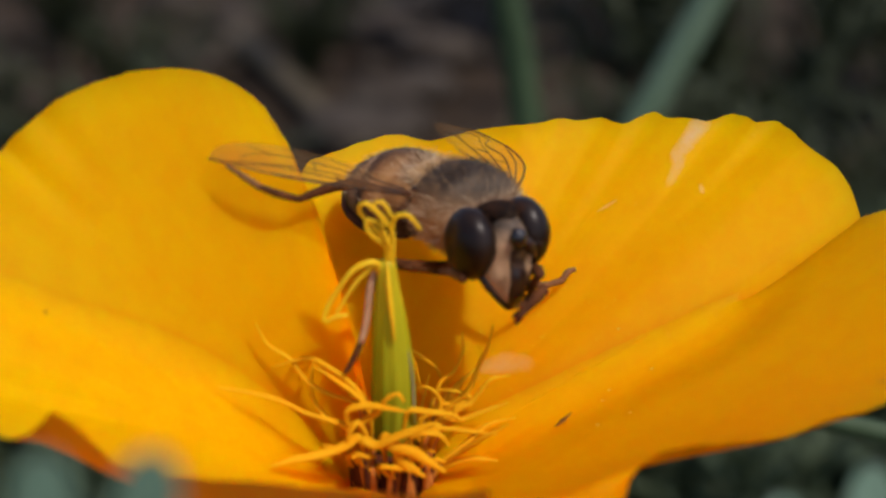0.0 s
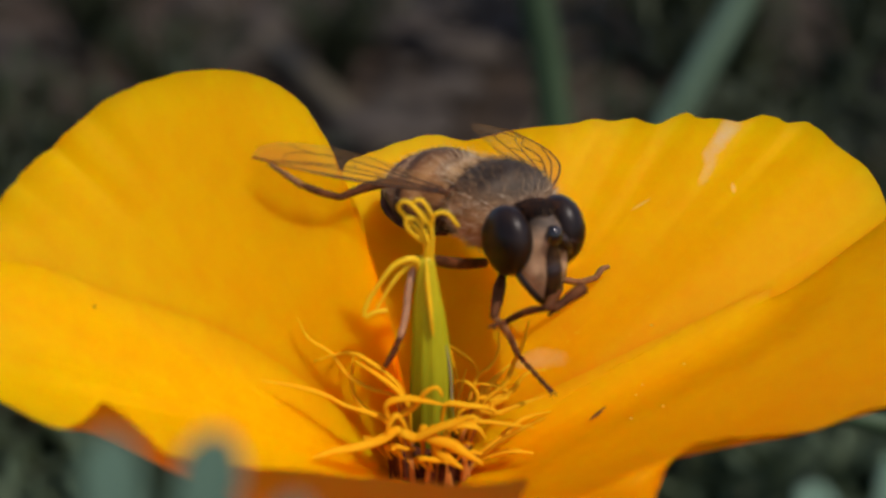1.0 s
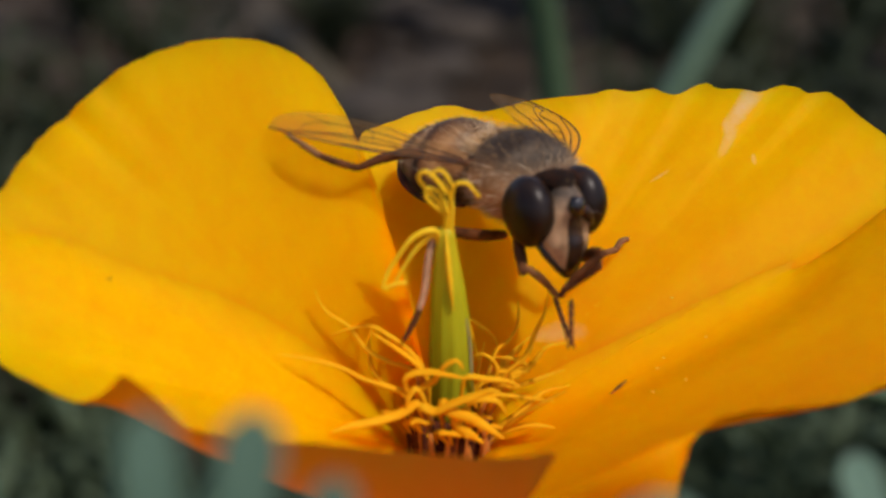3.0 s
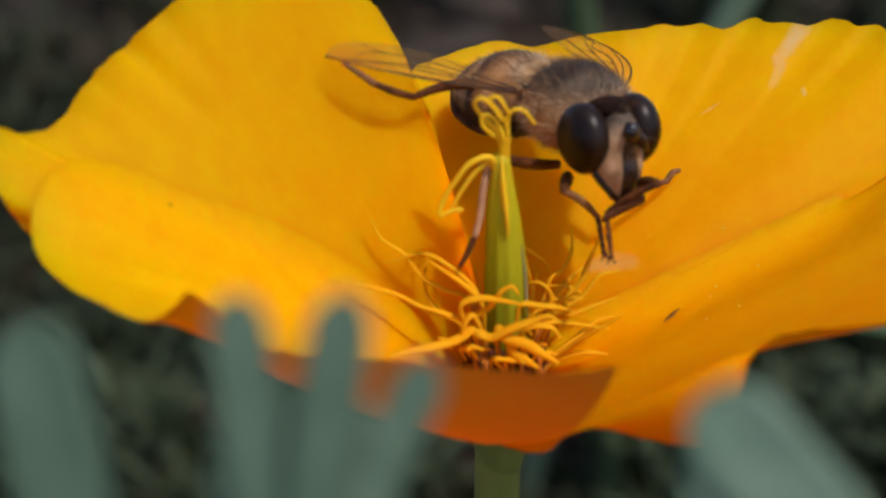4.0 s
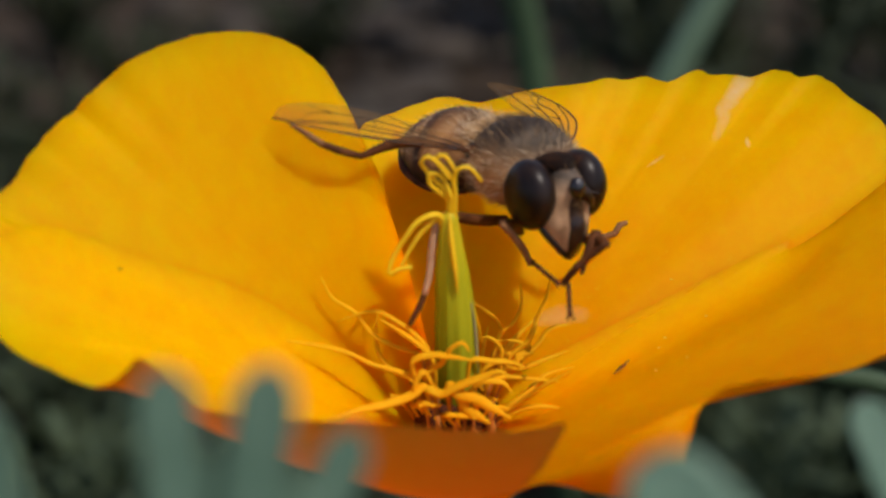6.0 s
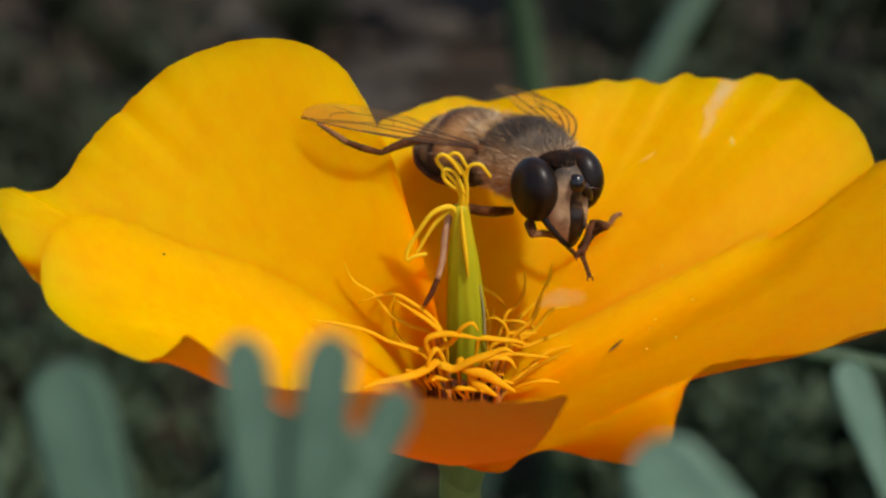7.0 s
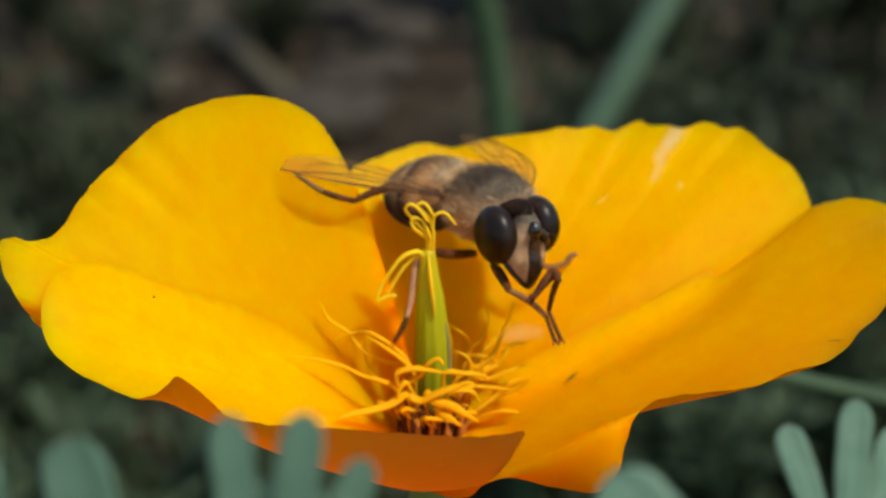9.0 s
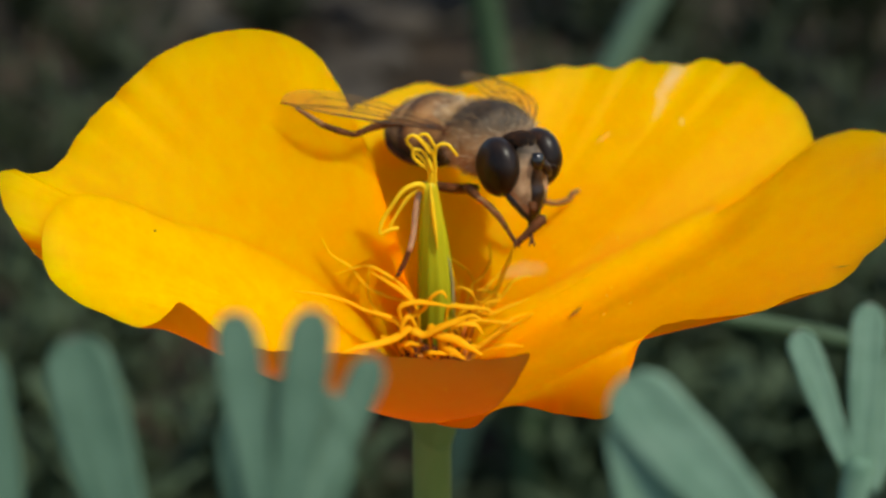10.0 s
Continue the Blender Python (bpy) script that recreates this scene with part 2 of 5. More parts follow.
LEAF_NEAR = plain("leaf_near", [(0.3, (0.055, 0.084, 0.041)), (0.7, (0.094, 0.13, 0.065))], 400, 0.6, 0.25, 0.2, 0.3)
STALK = plain("stalk_green", [(0.3, (0.15, 0.205, 0.037)), (0.7, (0.235, 0.285, 0.072))], 500, 0.5, 0.25, 0.2, 0.0, (1, 1, 0.2))
STALK_FAR = plain("stalk_far", [(0.3, (0.031, 0.059, 0.0251)), (0.7, (0.0517, 0.0871, 0.0399))], 300, 0.6, 0.2, 0.2, 0.0, (1, 1, 0.2))
STALK_PALE = plain("stalk_pale", [(0.3, (0.091, 0.147, 0.086)), (0.7, (0.133, 0.2, 0.126))], 300, 0.6, 0.2, 0.2, 0.0, (1, 1, 0.2))
LEAF_PALE = leaf_material("leaf_pale", (0.15, 0.265, 0.178), (0.237, 0.36, 0.257))
CROWN = plain("crown_dull", [(0.3, (0.0044, 0.003, 0.0023)), (0.7, (0.0148, 0.0088, 0.0059))], 1800, 0.85, 0.08, 0.5)
GLOSS = plain("chitin_gloss", [(0.3, (0.0074, 0.0051, 0.0044)), (0.7, (0.0185, 0.0118, 0.0088))], 1500, 0.2, 0.6)


def pistil_material():
    """Green at the foot, yellower towards the tip, with fine lengthwise ribs."""
    m, t, b = material("pistil_green")
    o = t.nodes.new("ShaderNodeTexCoord")
    sep = t.nodes.new("ShaderNodeSeparateXYZ")
    t.links.new(o.outputs["Object"], sep.inputs[0])
    r = t.nodes.new("ShaderNodeMapRange")
    r.inputs[1].default_value, r.inputs[2].default_value = 0.0, 0.0092
    t.links.new(sep.outputs[2], r.inputs[0])
    base = ramp(t, r.outputs[0], [(0.0, (0.27, 0.31, 0.014)), (0.4, (0.39, 0.415, 0.012)), (0.75, (0.58, 0.55, 0.014)), (1.0, (0.83, 0.63, 0.018))])
    n = noise_of(t, coords(t, "Object", (1, 1, 0.12)), 1100, 5)
    col = mixed(t, base, ramp(t, n, [(0.3, (0.585, 0.661, 0.492)), (0.65, (1, 1, 1))]), 0.75, "MULTIPLY")
    t.links.new(col, b.inputs["Base Color"])
    b.inputs["Roughness"].default_value = 0.45
    b.inputs["Specular IOR Level"].default_value = 0.25
    bump(t, b, n, 0.35, 0.0001)
    thin(t, b, col, 0.3)
    return m


PISTIL = pistil_material()
STYLE = plain("style_yellow", [(0.3, (0.92, 0.52, 0.006)), (0.7, (0.95, 0.63, 0.025))], 1800, 0.6, 0.12, 0.3, 0.12)
ANTHER = plain("anther_orange", [(0.3, (0.96, 0.42, 0.003)), (0.7, (0.98, 0.53, 0.012))], 2600, 0.75, 0.08, 0.5, 0.22)
FILAMENT = plain("filament_dark", [(0.35, (0.0221, 0.0074, 0.0067)), (0.6, (0.1107, 0.0332, 0.0133))], 1400, 0.8, 0.08, 0.3)
FILAMENT_TAN = plain("filament_tan", [(0.3, (0.50, 0.17, 0.025)), (0.7, (0.72, 0.29, 0.055))], 1400, 0.7, 0.1, 0.3, 0.15)
SOIL = plain("soil_dark", [(0.3, (0.024, 0.0165, 0.0105)), (0.55, (0.043, 0.03, 0.019)), (0.8, (0.064, 0.045, 0.029))], 60, 0.95, 0.1, 0.9, 0.0, (1, 1, 1), 0.004)
STONE = plain("stone_grey", [(0.3, (0.04, 0.032, 0.025)), (0.7, (0.08, 0.067, 0.053))], 120, 0.85, 0.15, 0.5)
STRAW = plain("straw", [(0.3, (0.053, 0.044, 0.027)), (0.7, (0.117, 0.096, 0.06))], 300, 0.8, 0.2, 0.3)
LEG = plain("leg_brown", [(0.3, (0.032, 0.0115, 0.0045)), (0.7, (0.17, 0.058, 0.018))], 1500, 0.6, 0.08, 0.4)
LEG_PALE = plain("leg_pale", [(0.3, (0.14, 0.058, 0.022)), (0.7, (0.29, 0.135, 0.055))], 1500, 0.6, 0.1, 0.4)
SHIN_PINK = plain("shin_pink", [(0.3, (0.38, 0.2, 0.105)), (0.7, (0.64, 0.38, 0.22))], 1500, 0.6, 0.1, 0.4)
BLACK = plain("chitin_black", [(0.3, (0.0074, 0.0051, 0.0037)), (0.7, (0.0221, 0.0133, 0.0088))], 1800, 0.42, 0.35, 0.2)
STRIPE = plain("chitin_brown", [(0.3, (0.0082, 0.0041, 0.0025)), (0.7, (0.041, 0.018, 0.0098))], 1300, 0.32, 0.35, 0.4)
EYE = plain("eye_dark", [(0.38, (0.0035, 0.0018, 0.0014)), (0.66, (0.023, 0.0125, 0.0078))], 900, 0.36, 0.2, 0.2, 0.0, (1, 1, 0.16), 0.00003)
VEIN = vein_material()
FACE = face_material()
PALE = plain("papery_pale", [(0.3, (0.3321, 0.2952, 0.1624)), (0.7, (0.4871, 0.4428, 0.2804))], 900, 0.5, 0.3, 0.2, 0.3)
SCRATCH = plain("scratch_brown", [(0.3, (0.1181, 0.0369, 0.0037)), (0.7, (0.2657, 0.0959, 0.0088))], 1500, 0.6, 0.2, 0.4)
GRAIN = plain("pollen_grain", [(0.3, (0.95, 0.45, 0.02)), (0.7, (0.97, 0.54, 0.08))], 1500, 0.6, 0.2, 0.3, 0.2)
HAIR = plain("hair_tan", [(0.3, (0.33, 0.18, 0.07)), (0.7, (0.56, 0.34, 0.15))], 900, 0.6, 0.2)
HAIR_PALE = plain("hair_pale", [(0.3, (0.6, 0.42, 0.23)), (0.7, (0.8, 0.62, 0.4))], 900, 0.5, 0.3)
HAIR_DARK = plain("hair_dark", [(0.3, (0.03, 0.016, 0.009)), (0.7, (0.09, 0.05, 0.026))], 900, 0.6, 0.15)


def abdomen_material():
    m, t, b = material("abdomen_bands")
    o = t.nodes.new("ShaderNodeTexCoord")
    sep = t.nodes.new("ShaderNodeSeparateXYZ")
    t.links.new(o.outputs["Object"], sep.inputs[0])
    wob = noise_of(t, o.outputs["Object"], 500, 3)
    add = t.nodes.new("ShaderNodeMath")
    add.operation = "MULTIPLY_ADD"
    add.inputs[1].default_value, add.inputs[2].default_value = 0.0008, -0.0004
    t.links.new(wob, add.inputs[0])
    along = t.nodes.new("ShaderNodeMath")
    t.links.new(sep.outputs[0], along.inputs[0])
    t.links.new(add.outputs[0], along.inputs[1])
    rng = t.nodes.new("ShaderNodeMapRange")
    rng.inputs[1].default_value, rng.inputs[2].default_value = -0.0030, 0.0026
    t.links.new(along.outputs[0], rng.inputs[0])
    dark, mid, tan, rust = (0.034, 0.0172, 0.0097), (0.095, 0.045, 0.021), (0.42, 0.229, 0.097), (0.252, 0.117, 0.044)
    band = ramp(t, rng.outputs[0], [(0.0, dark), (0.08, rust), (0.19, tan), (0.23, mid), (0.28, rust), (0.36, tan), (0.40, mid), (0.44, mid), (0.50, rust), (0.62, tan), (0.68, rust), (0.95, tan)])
    # Turns to the dark brown below about mid-height.
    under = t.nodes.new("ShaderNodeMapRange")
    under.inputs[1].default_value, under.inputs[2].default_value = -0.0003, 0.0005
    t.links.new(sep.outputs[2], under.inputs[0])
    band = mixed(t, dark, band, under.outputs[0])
    ridge = t.nodes.new("ShaderNodeMapRange")
    ridge.inputs[1].default_value, ridge.inputs[2].default_value = -0.0014, 0.0002
    t.links.new(sep.outputs[1], ridge.inputs[0])
    band = mixed(t, band, mixed(t, band, (0.06, 0.032, 0.017), 0.8), ridge.outputs[0])
    grain = noise_of(t, o.outputs["Object"], 1600, 5)
    col = mixed(t, band, ramp(t, grain, [(0.3, (0.577, 0.508, 0.435)), (0.7, (1.1, 1.05, 1))]), 0.8, "MULTIPLY")
    t.links.new(col, b.inputs["Base Color"])
    b.inputs["Roughness"].default_value = 0.6
    b.inputs["Specular IOR Level"].default_value = 0.15
    bump(t, b, grain, 0.6, 0.00008)
    return m


def wing_material():
    m, t, b = material("wing_membrane")
    n = noise_of(t, coords(t), 900, 3)
    t.links.new(ramp(t, n, [(0.3, (0.1804, 0.0902, 0.0246)), (0.7, (0.2952, 0.164, 0.0574))]), b.inputs["Base Color"])
    b.inputs["Roughness"].default_value = 0.5
    b.inputs["Specular IOR Level"].default_value = 0.2
    tr = t.nodes.new("ShaderNodeBsdfTransparent")
    tr.inputs[0].default_value = (0.985, 0.96, 0.91, 1)
    mx = t.nodes.new("ShaderNodeMixShader")
    mx.inputs[0].default_value = 0.105
    t.links.new(tr.outputs[0], mx.inputs[1])
    t.links.new(b.outputs[0], mx.inputs[2])
    t.links.new(mx.outputs[0], t.nodes["Material Output"].inputs[0])
    return m


def thorax_material():
    m, t, b = material("thorax_bands")
    o = t.nodes.new("ShaderNodeTexCoord")
    sep = t.nodes.new("ShaderNodeSeparateXYZ")
    t.links.new(o.outputs["Object"], sep.inputs[0])

    def span(source, lo, hi):
        r = t.nodes.new("ShaderNodeMapRange")
        r.inputs[1].default_value, r.inputs[2].default_value = lo, hi
        t.links.new(source, r.inputs[0])
        return r.outputs[0]

    wob = noise_of(t, o.outputs["Object"], 420, 3)
    add = t.nodes.new("ShaderNodeMath")
    add.operation = "MULTIPLY_ADD"
    add.inputs[1].default_value = 0.0012
    t.links.new(wob, add.inputs[0])
    t.links.new(sep.outputs[0], add.inputs[2])
    back = ramp(t, span(add.outputs[0], -0.0022, 0.0034), [(0.0, (0.42, 0.254, 0.116)), (0.24, (0.315, 0.203, 0.106)), (0.36, (0.052, 0.036, 0.021)), (0.60, (0.037, 0.025, 0.0164)), (0.70, (0.115, 0.086, 0.058)), (0.82, (0.073, 0.053, 0.035)), (0.92, (0.147, 0.102, 0.063)), (1.0, (0.273, 0.173, 0.087))])
    side = ramp(t, span(sep.outputs[2], -0.0008, 0.0012), [(0.0, (0.42, 0.203, 0.077)), (0.6, (0.378, 0.203, 0.087)), (1.0, (0.273, 0.153, 0.068))])
    mask = ramp(t, span(sep.outputs[2], -0.0002, 0.0010), [(0.0, (0, 0, 0)), (1.0, (1, 1, 1))])
    col = mixed(t, side, back, mask)
    grain = noise_of(t, o.outputs["Object"], 1500, 6)
    col = mixed(t, col, ramp(t, grain, [(0.3, (0.525, 0.488, 0.435)), (0.7, (1.15, 1.1, 1.05))]), 0.8, "MULTIPLY")
    t.links.new(col, b.inputs["Base Color"])
    b.inputs["Roughness"].default_value = 0.6
    b.inputs["Specular IOR Level"].default_value = 0.2
    bump(t, b, grain, 0.5, 0.00006)
    return m


ABDOMEN = abdomen_material()
WING = wing_material()
THORAX = thorax_material()

# the soil --------------------------------------------------------------------------------
def soil():
    n = 90
    verts, faces = [], []
    for i in range(n + 1):
        for j in range(n + 1):
            a, b = (j / n * 2 - 1), (i / n * 2 - 1)
            x, y = 60000 * a * abs(a) ** 4 + 500 * a, 60000 * b * abs(b) ** 4 + 500 * b
            near = math.exp(-(x * x + y * y) / 700 ** 2)
            verts.append((x, y, near * 9 * (noise.fractal(Vector((x, y, 0)) / 60, 0.8, 2, 4) - 0.2)))
    for i in range(n):
        for j in range(n):
            k = i * (n + 1) + j
            faces.append((k, k + 1, k + n + 2, k + n + 1))
    ob = part("ground", mesh_of("ground", verts, faces), SOIL)
    return tagged(ob, "dark damp garden soil with crumbs and stones", "soil", kind="structure")


soil()

# the poppy ---------------------------------------------------------------------------
poppy = new("poppy_flower")
poppy.location = W(0, 0, 0)
tagged(poppy, "open orange-yellow poppy flower on a pale green stem", "flower")

def lay_on(grid, other, j0, j1, reach):
    """Lets the stretch of a petal's border between two stations lie on the petal behind it, and eases off inwards."""
    shape = grid.shape
    p = grid.reshape(-1, 3)
    line = grid[-1, j0:j1 + 1]
    o = other.reshape(-1, 3)
    nrm = np.cross(np.gradient(other, axis=0), np.gradient(other, axis=1)).reshape(-1, 3)
    nrm /= np.linalg.norm(nrm, axis=1, keepdims=True) + 1e-9
    out = p.copy()
    for a in range(0, len(p), 500):
        q = p[a:a + 500]
        near = np.sqrt(((q[:, None] - line[None]) ** 2).sum(2).min(1))
        k = np.clip(1 - near / reach, 0, 1)
        w = (k * k * (3 - 2 * k))[:, None]
        best = ((q[:, None] - o[None]) ** 2).sum(2).argmin(1)
        n = nrm[best]
        n *= np.sign((n * (np.array((0.0, -2.0, 14.0)) - o[best])).sum(1, keepdims=True))
        off = ((q - o[best]) * n).sum(1, keepdims=True)
        out[a:a + 500] = q + n * (0.18 - off) * w
    return out.reshape(shape)


def petal(rim, foot, low, out, bulge, pleats, seed, lip, even, rest=None):
    """A petal lofted from its narrow foot to its rim. rim: knots round its outline; foot: the arc at the heart (two angles, in degrees);
    low and out: how deep and how far its belly hangs; bulge: how far it swells along its normal;
    pleats: their height, number, bumps on the rim, how fast they fade, and the stretch of the rim that has them;
    lip: how far the rim is folded down, at stations along it;
    even: how strongly the inner web is evened out along the rim."""
    nu, nv = 46, 240
    r = spline(rim, nv)
    amp, count, edge, fade, first, last = pleats
    grid = np.zeros((nu, nv, 3))
    for j in range(nv):
        v = j / (nv - 1)
        a = radians(foot[0] + (foot[1] - foot[0]) * v)
        p0 = np.array((1.5 * math.cos(a), 1.5 * math.sin(a), -0.5))
        drop = float(np.interp(v, [k[0] for k in lip], [k[1] for k in lip]))
        fold_down = np.array((0.2 * drop, -2.6 * min(1.0, drop / 1.3), drop))
        p3 = r[j] + fold_down
        d = p3 - p0
        flat = np.array((d[0], d[1], 0))
        mid = math.sin(math.pi * v) ** 0.6
        lo = low(v) * mid
        p1 = p0 + flat * 0.34 + np.array((0, 0, d[2] * 0.34 * (1 - lo)))
        p2 = p0 + flat * (0.67 + out(v) * mid) + np.array((0, 0, d[2] * 0.67 * (1 - lo)))
        for i in range(nu):
            u = i / (nu - 1)
            grid[i, j] = (1 - u) ** 3 * p0 + 3 * u * (1 - u) ** 2 * p1 + 3 * u * u * (1 - u) * p2 + u ** 3 * p3 - fold_down * max(0.0, (u - 0.8) / 0.2) ** 1.3
    if even:
        for i in range(1, nu - 1):
            sigma = even * min(1.0, 3 * (1 - i / (nu - 1)))
            k = np.exp(-0.5 * (np.arange(-90, 91) / sigma) ** 2)
            k /= k.sum()
            row = np.concatenate((2 * grid[i, :1] - grid[i, 90:0:-1], grid[i], 2 * grid[i, -1:] - grid[i, -2:-92:-1]))
            grid[i] = np.stack([np.convolve(row[:, a], k, "valid") for a in range(3)], 1)
    du, dv = np.gradient(grid, axis=0), np.gradient(grid, axis=1)
    nrm = np.cross(du, dv)
    nrm /= np.linalg.norm(nrm, axis=2, keepdims=True) + 1e-9
    up = du / (np.linalg.norm(du, axis=2, keepdims=True) + 1e-9)
    for j in range(nv):
        v = j / (nv - 1)
        w = min(1.0, math.sin(math.pi * v) * 2.2)
        here = min(1.0, max(0.0, (v - first) / 0.08)) * min(1.0, max(0.0, (last - v) / 0.08))
        fold = noise.noise(Vector((v * count, 0.3, seed))) + 0.5 * noise.noise(Vector((v * count * 2.6, 0.7, seed + 9)))
        crimp = noise.noise(Vector((v * 110, 0.7, seed + 3)))
        for i in range(nu):
            u = i / (nu - 1)
            slant = noise.noise(Vector((v * count + 0.8 * (1 - u), 0.3, seed))) + 0.5 * fold
            broad = noise.noise(Vector((v * 6, u * 2.0, seed + 20)))
            grid[i, j] += nrm[i, j] * (amp * here * w * u ** fade * slant + w * math.sin(math.pi * u) * (0.12 * broad + bulge) + 0.05 * w * u ** 14 * crimp)
            grid[i, j] += up[i, j] * w * u ** 8 * (edge * here * fold + 0.06 * crimp)
    if rest:
        other, v0, v1, reach = rest
        grid = lay_on(grid, other, int(v0 * (nv - 1)), int(v1 * (nv - 1)), reach)
    verts = list(grid.reshape(-1, 3))
    uv = [(j / (nv - 1), i / (nu - 1)) for i in range(nu) for j in range(nv)]
    faces = [(i * nv + j, (i + 1) * nv + j, (i + 1) * nv + j + 1, i * nv + j + 1) for i in range(nu - 1) for j in range(nv - 1)]
    return verts, faces, uv, grid


def make_petal(rim, foot, low, out, bulge, pleats, seed, mat, label, lip=((0, 0), (1, 0)), even=0, rest=None):
    v, f, uv, grid = petal(rim, foot, low, out, bulge, pleats, seed, lip, even, rest)
    part("petal", mesh_of("petal", v, f, uvs=uv), mat, poppy, label)
    return grid


RIM_BACK_LEFT = [(-1.2, 1.0, 0.6), (-1.9, 2.6, 4.6), (-2.8, 3.9, 9.1), (-3.75, 4.6, 11.2), (-4.25, 5.0, 12.2), (-5.35, 4.6, 14.1), (-6.8, 4.0, 15.25),
      (-8.5, 3.5, 15.7), (-10.5, 2.8, 15.55), (-12.5, 1.8, 14.9), (-14.2, 0.5, 13.65), (-15.65, -1.0, 12.4), (-16.75, -2.8, 11.2), (-17.7, -3.6, 11.2),
      (-18.7, -4.3, 11.6), (-18.2, -5.7, 10.15), (-17.2, -5.6, 8.1), (-15.2, -5.2, 6.5), (-9.6, -4.4, 3.2), (-5.0, -2.6, 0.8), (-1.6, -0.9, -0.3)]
RIM_BACK_RIGHT = [(-1.5, 1.2, 0.2), (-3.4, 5.0, 4.6), (-4.0, 8.2, 9.3), (-3.9, 9.2, 9.9), (-2.8, 10.2, 10.1), (-1.4, 11.0, 10.4), (-0.2, 11.6, 10.5),
      (1.3, 11.8, 10.2), (3.4, 11.8, 10.7), (6.0, 11.8, 11.0), (8.9, 11.8, 11.1), (12.3, 11.4, 11.4), (15.0, 11.0, 11.5), (16.3, 10.5, 11.4),
      (17.7, 9.6, 10.8), (18.8, 9.0, 9.9), (19.4, 8.4, 8.9), (19.5, 7.2, 7.8), (17.2, 4.0, 4.6), (10.0, 0.6, 1.0), (1.8, -0.2, -0.3)]
RIM_RIGHT = [(1.2, -1.4, -0.4), (-0.40, -6.00, 0.10), (1.5, -7.70, 0.50), (2.35, -8.25, 1.55), (3.3, -9.0, 2.2), (4.7, -9.6, 2.2), (5.9, -9.9, 2.1),
      (7.0, -10.1, 2.1), (7.8, -10.0, 3.0), (8.2, -9.4, 4.2), (8.6, -8.7, 5.0), (9.3, -8.6, 5.6), (10.6, -8.0, 5.7), (12.4, -7.6, 5.7),
      (14.2, -7.2, 5.8), (15.7, -6.8, 6.3), (17.3, -6.2, 6.4), (18.4, -5.6, 6.9), (19.0, -5.0, 7.3), (20.2, -3.8, 7.6), (21.7, -1.5, 8.6),
      (22.2, 1.0, 10.2), (22.2, 3.4, 10.0), (20.8, 5.2, 9.7), (19.6, 6.6, 8.8), (19.55, 7.86, 8.11), (17.96, 7.04, 7.12), (15.57, 6.10, 6.02),
      (12.65, 5.26, 4.96), (9.74, 4.44, 3.94), (6.90, 3.60, 2.82), (4.11, 2.84, 1.60), (2.14, 2.40, 0.61), (1.5, 0.6, -0.2)]
RIM_FRONT = [(-1.5, -0.2, -0.2), (-3.18, 0.68, 1.64), (-5.25, 0.33, 3.79), (-7.29, -0.12, 5.50), (-9.28, -0.70, 6.78), (-11.21, -1.46, 7.78), (-12.52, -1.97, 8.50),
      (-13.18, -2.12, 9.01), (-13.96, -2.39, 9.51), (-15.09, -2.92, 9.94), (-16.0, -3.97, 10.25), (-16.6, -5.01, 10.0), (-16.9, -5.8, 9.2), (-16.5, -7.2, 8.0),
      (-15.35, -8.2, 7.25), (-13.8, -9.2, 6.85), (-12.4, -9.8, 6.55), (-11.3, -10.4, 7.25), (-10.5, -11.0, 8.2), (-9.6, -11.2, 7.6), (-8.4, -11.3, 6.5),
      (-7.0, -11.3, 6.2), (-5.6, -11.4, 6.1), (-3.8, -11.6, 6.1), (-1.5, -11.9, 6.0), (0.8, -12.2, 6.0), (2.4, -12.3, 6.1), (3.1, -12.3, 6.2),
      (3.6, -12.3, 6.3), (3.3, -11.8, 5.3), (2.9, -10.9, 4.2), (2.3, -9.3, 2.5), (1.9, -5.0, -0.3), (1.0, -1.6, -0.6)]

back_left = make_petal(RIM_BACK_LEFT, (70, 205), lambda v: 0.02, lambda v: 0.02, 0.6, (0.4, 46, 0.18, 9, 0.38, 0.76), 1.3, PETAL, "bright yellow petal with a pleated rounded rim")
back_right = make_petal(RIM_BACK_RIGHT, (140, -5), lambda v: 0.16, lambda v: 0.04, -0.7, (1.5, 24, 1.3, 5.5, 0.36, 0.60), 4.1, PETAL_WORN_LIT, "golden petal with pleats and a scuffed rim")
make_petal(RIM_RIGHT, (-60, 10), lambda v: 0.10 - 0.3 * math.exp(-((v - 0.42) / 0.11) ** 2), lambda v: 0.02 + 0.24 * math.exp(-((v - 0.42) / 0.12) ** 2), 0.0, (0.14, 12, 0.1, 3, 0.2, 0.9), 7.7, PETAL_DEEP, "orange petal with a reflexed wavy edge",
           [(0.072, 0.00), (0.104, 0.20), (0.138, 0.85), (0.160, 1.95), (0.182, 2.95), (0.200, 3.85), (0.217, 4.55), (0.234, 4.15), (0.255, 3.10), (0.272, 1.20), (0.289, 0.45), (0.310, 0.30), (0.337, 0.30), (0.364, 0.30), (0.388, 0.25), (0.413, 0.00), (0.433, 0.00), (0.447, 0.00), (1, 0)], even=14, rest=(back_right, 0.80, 0.99, 5.0))
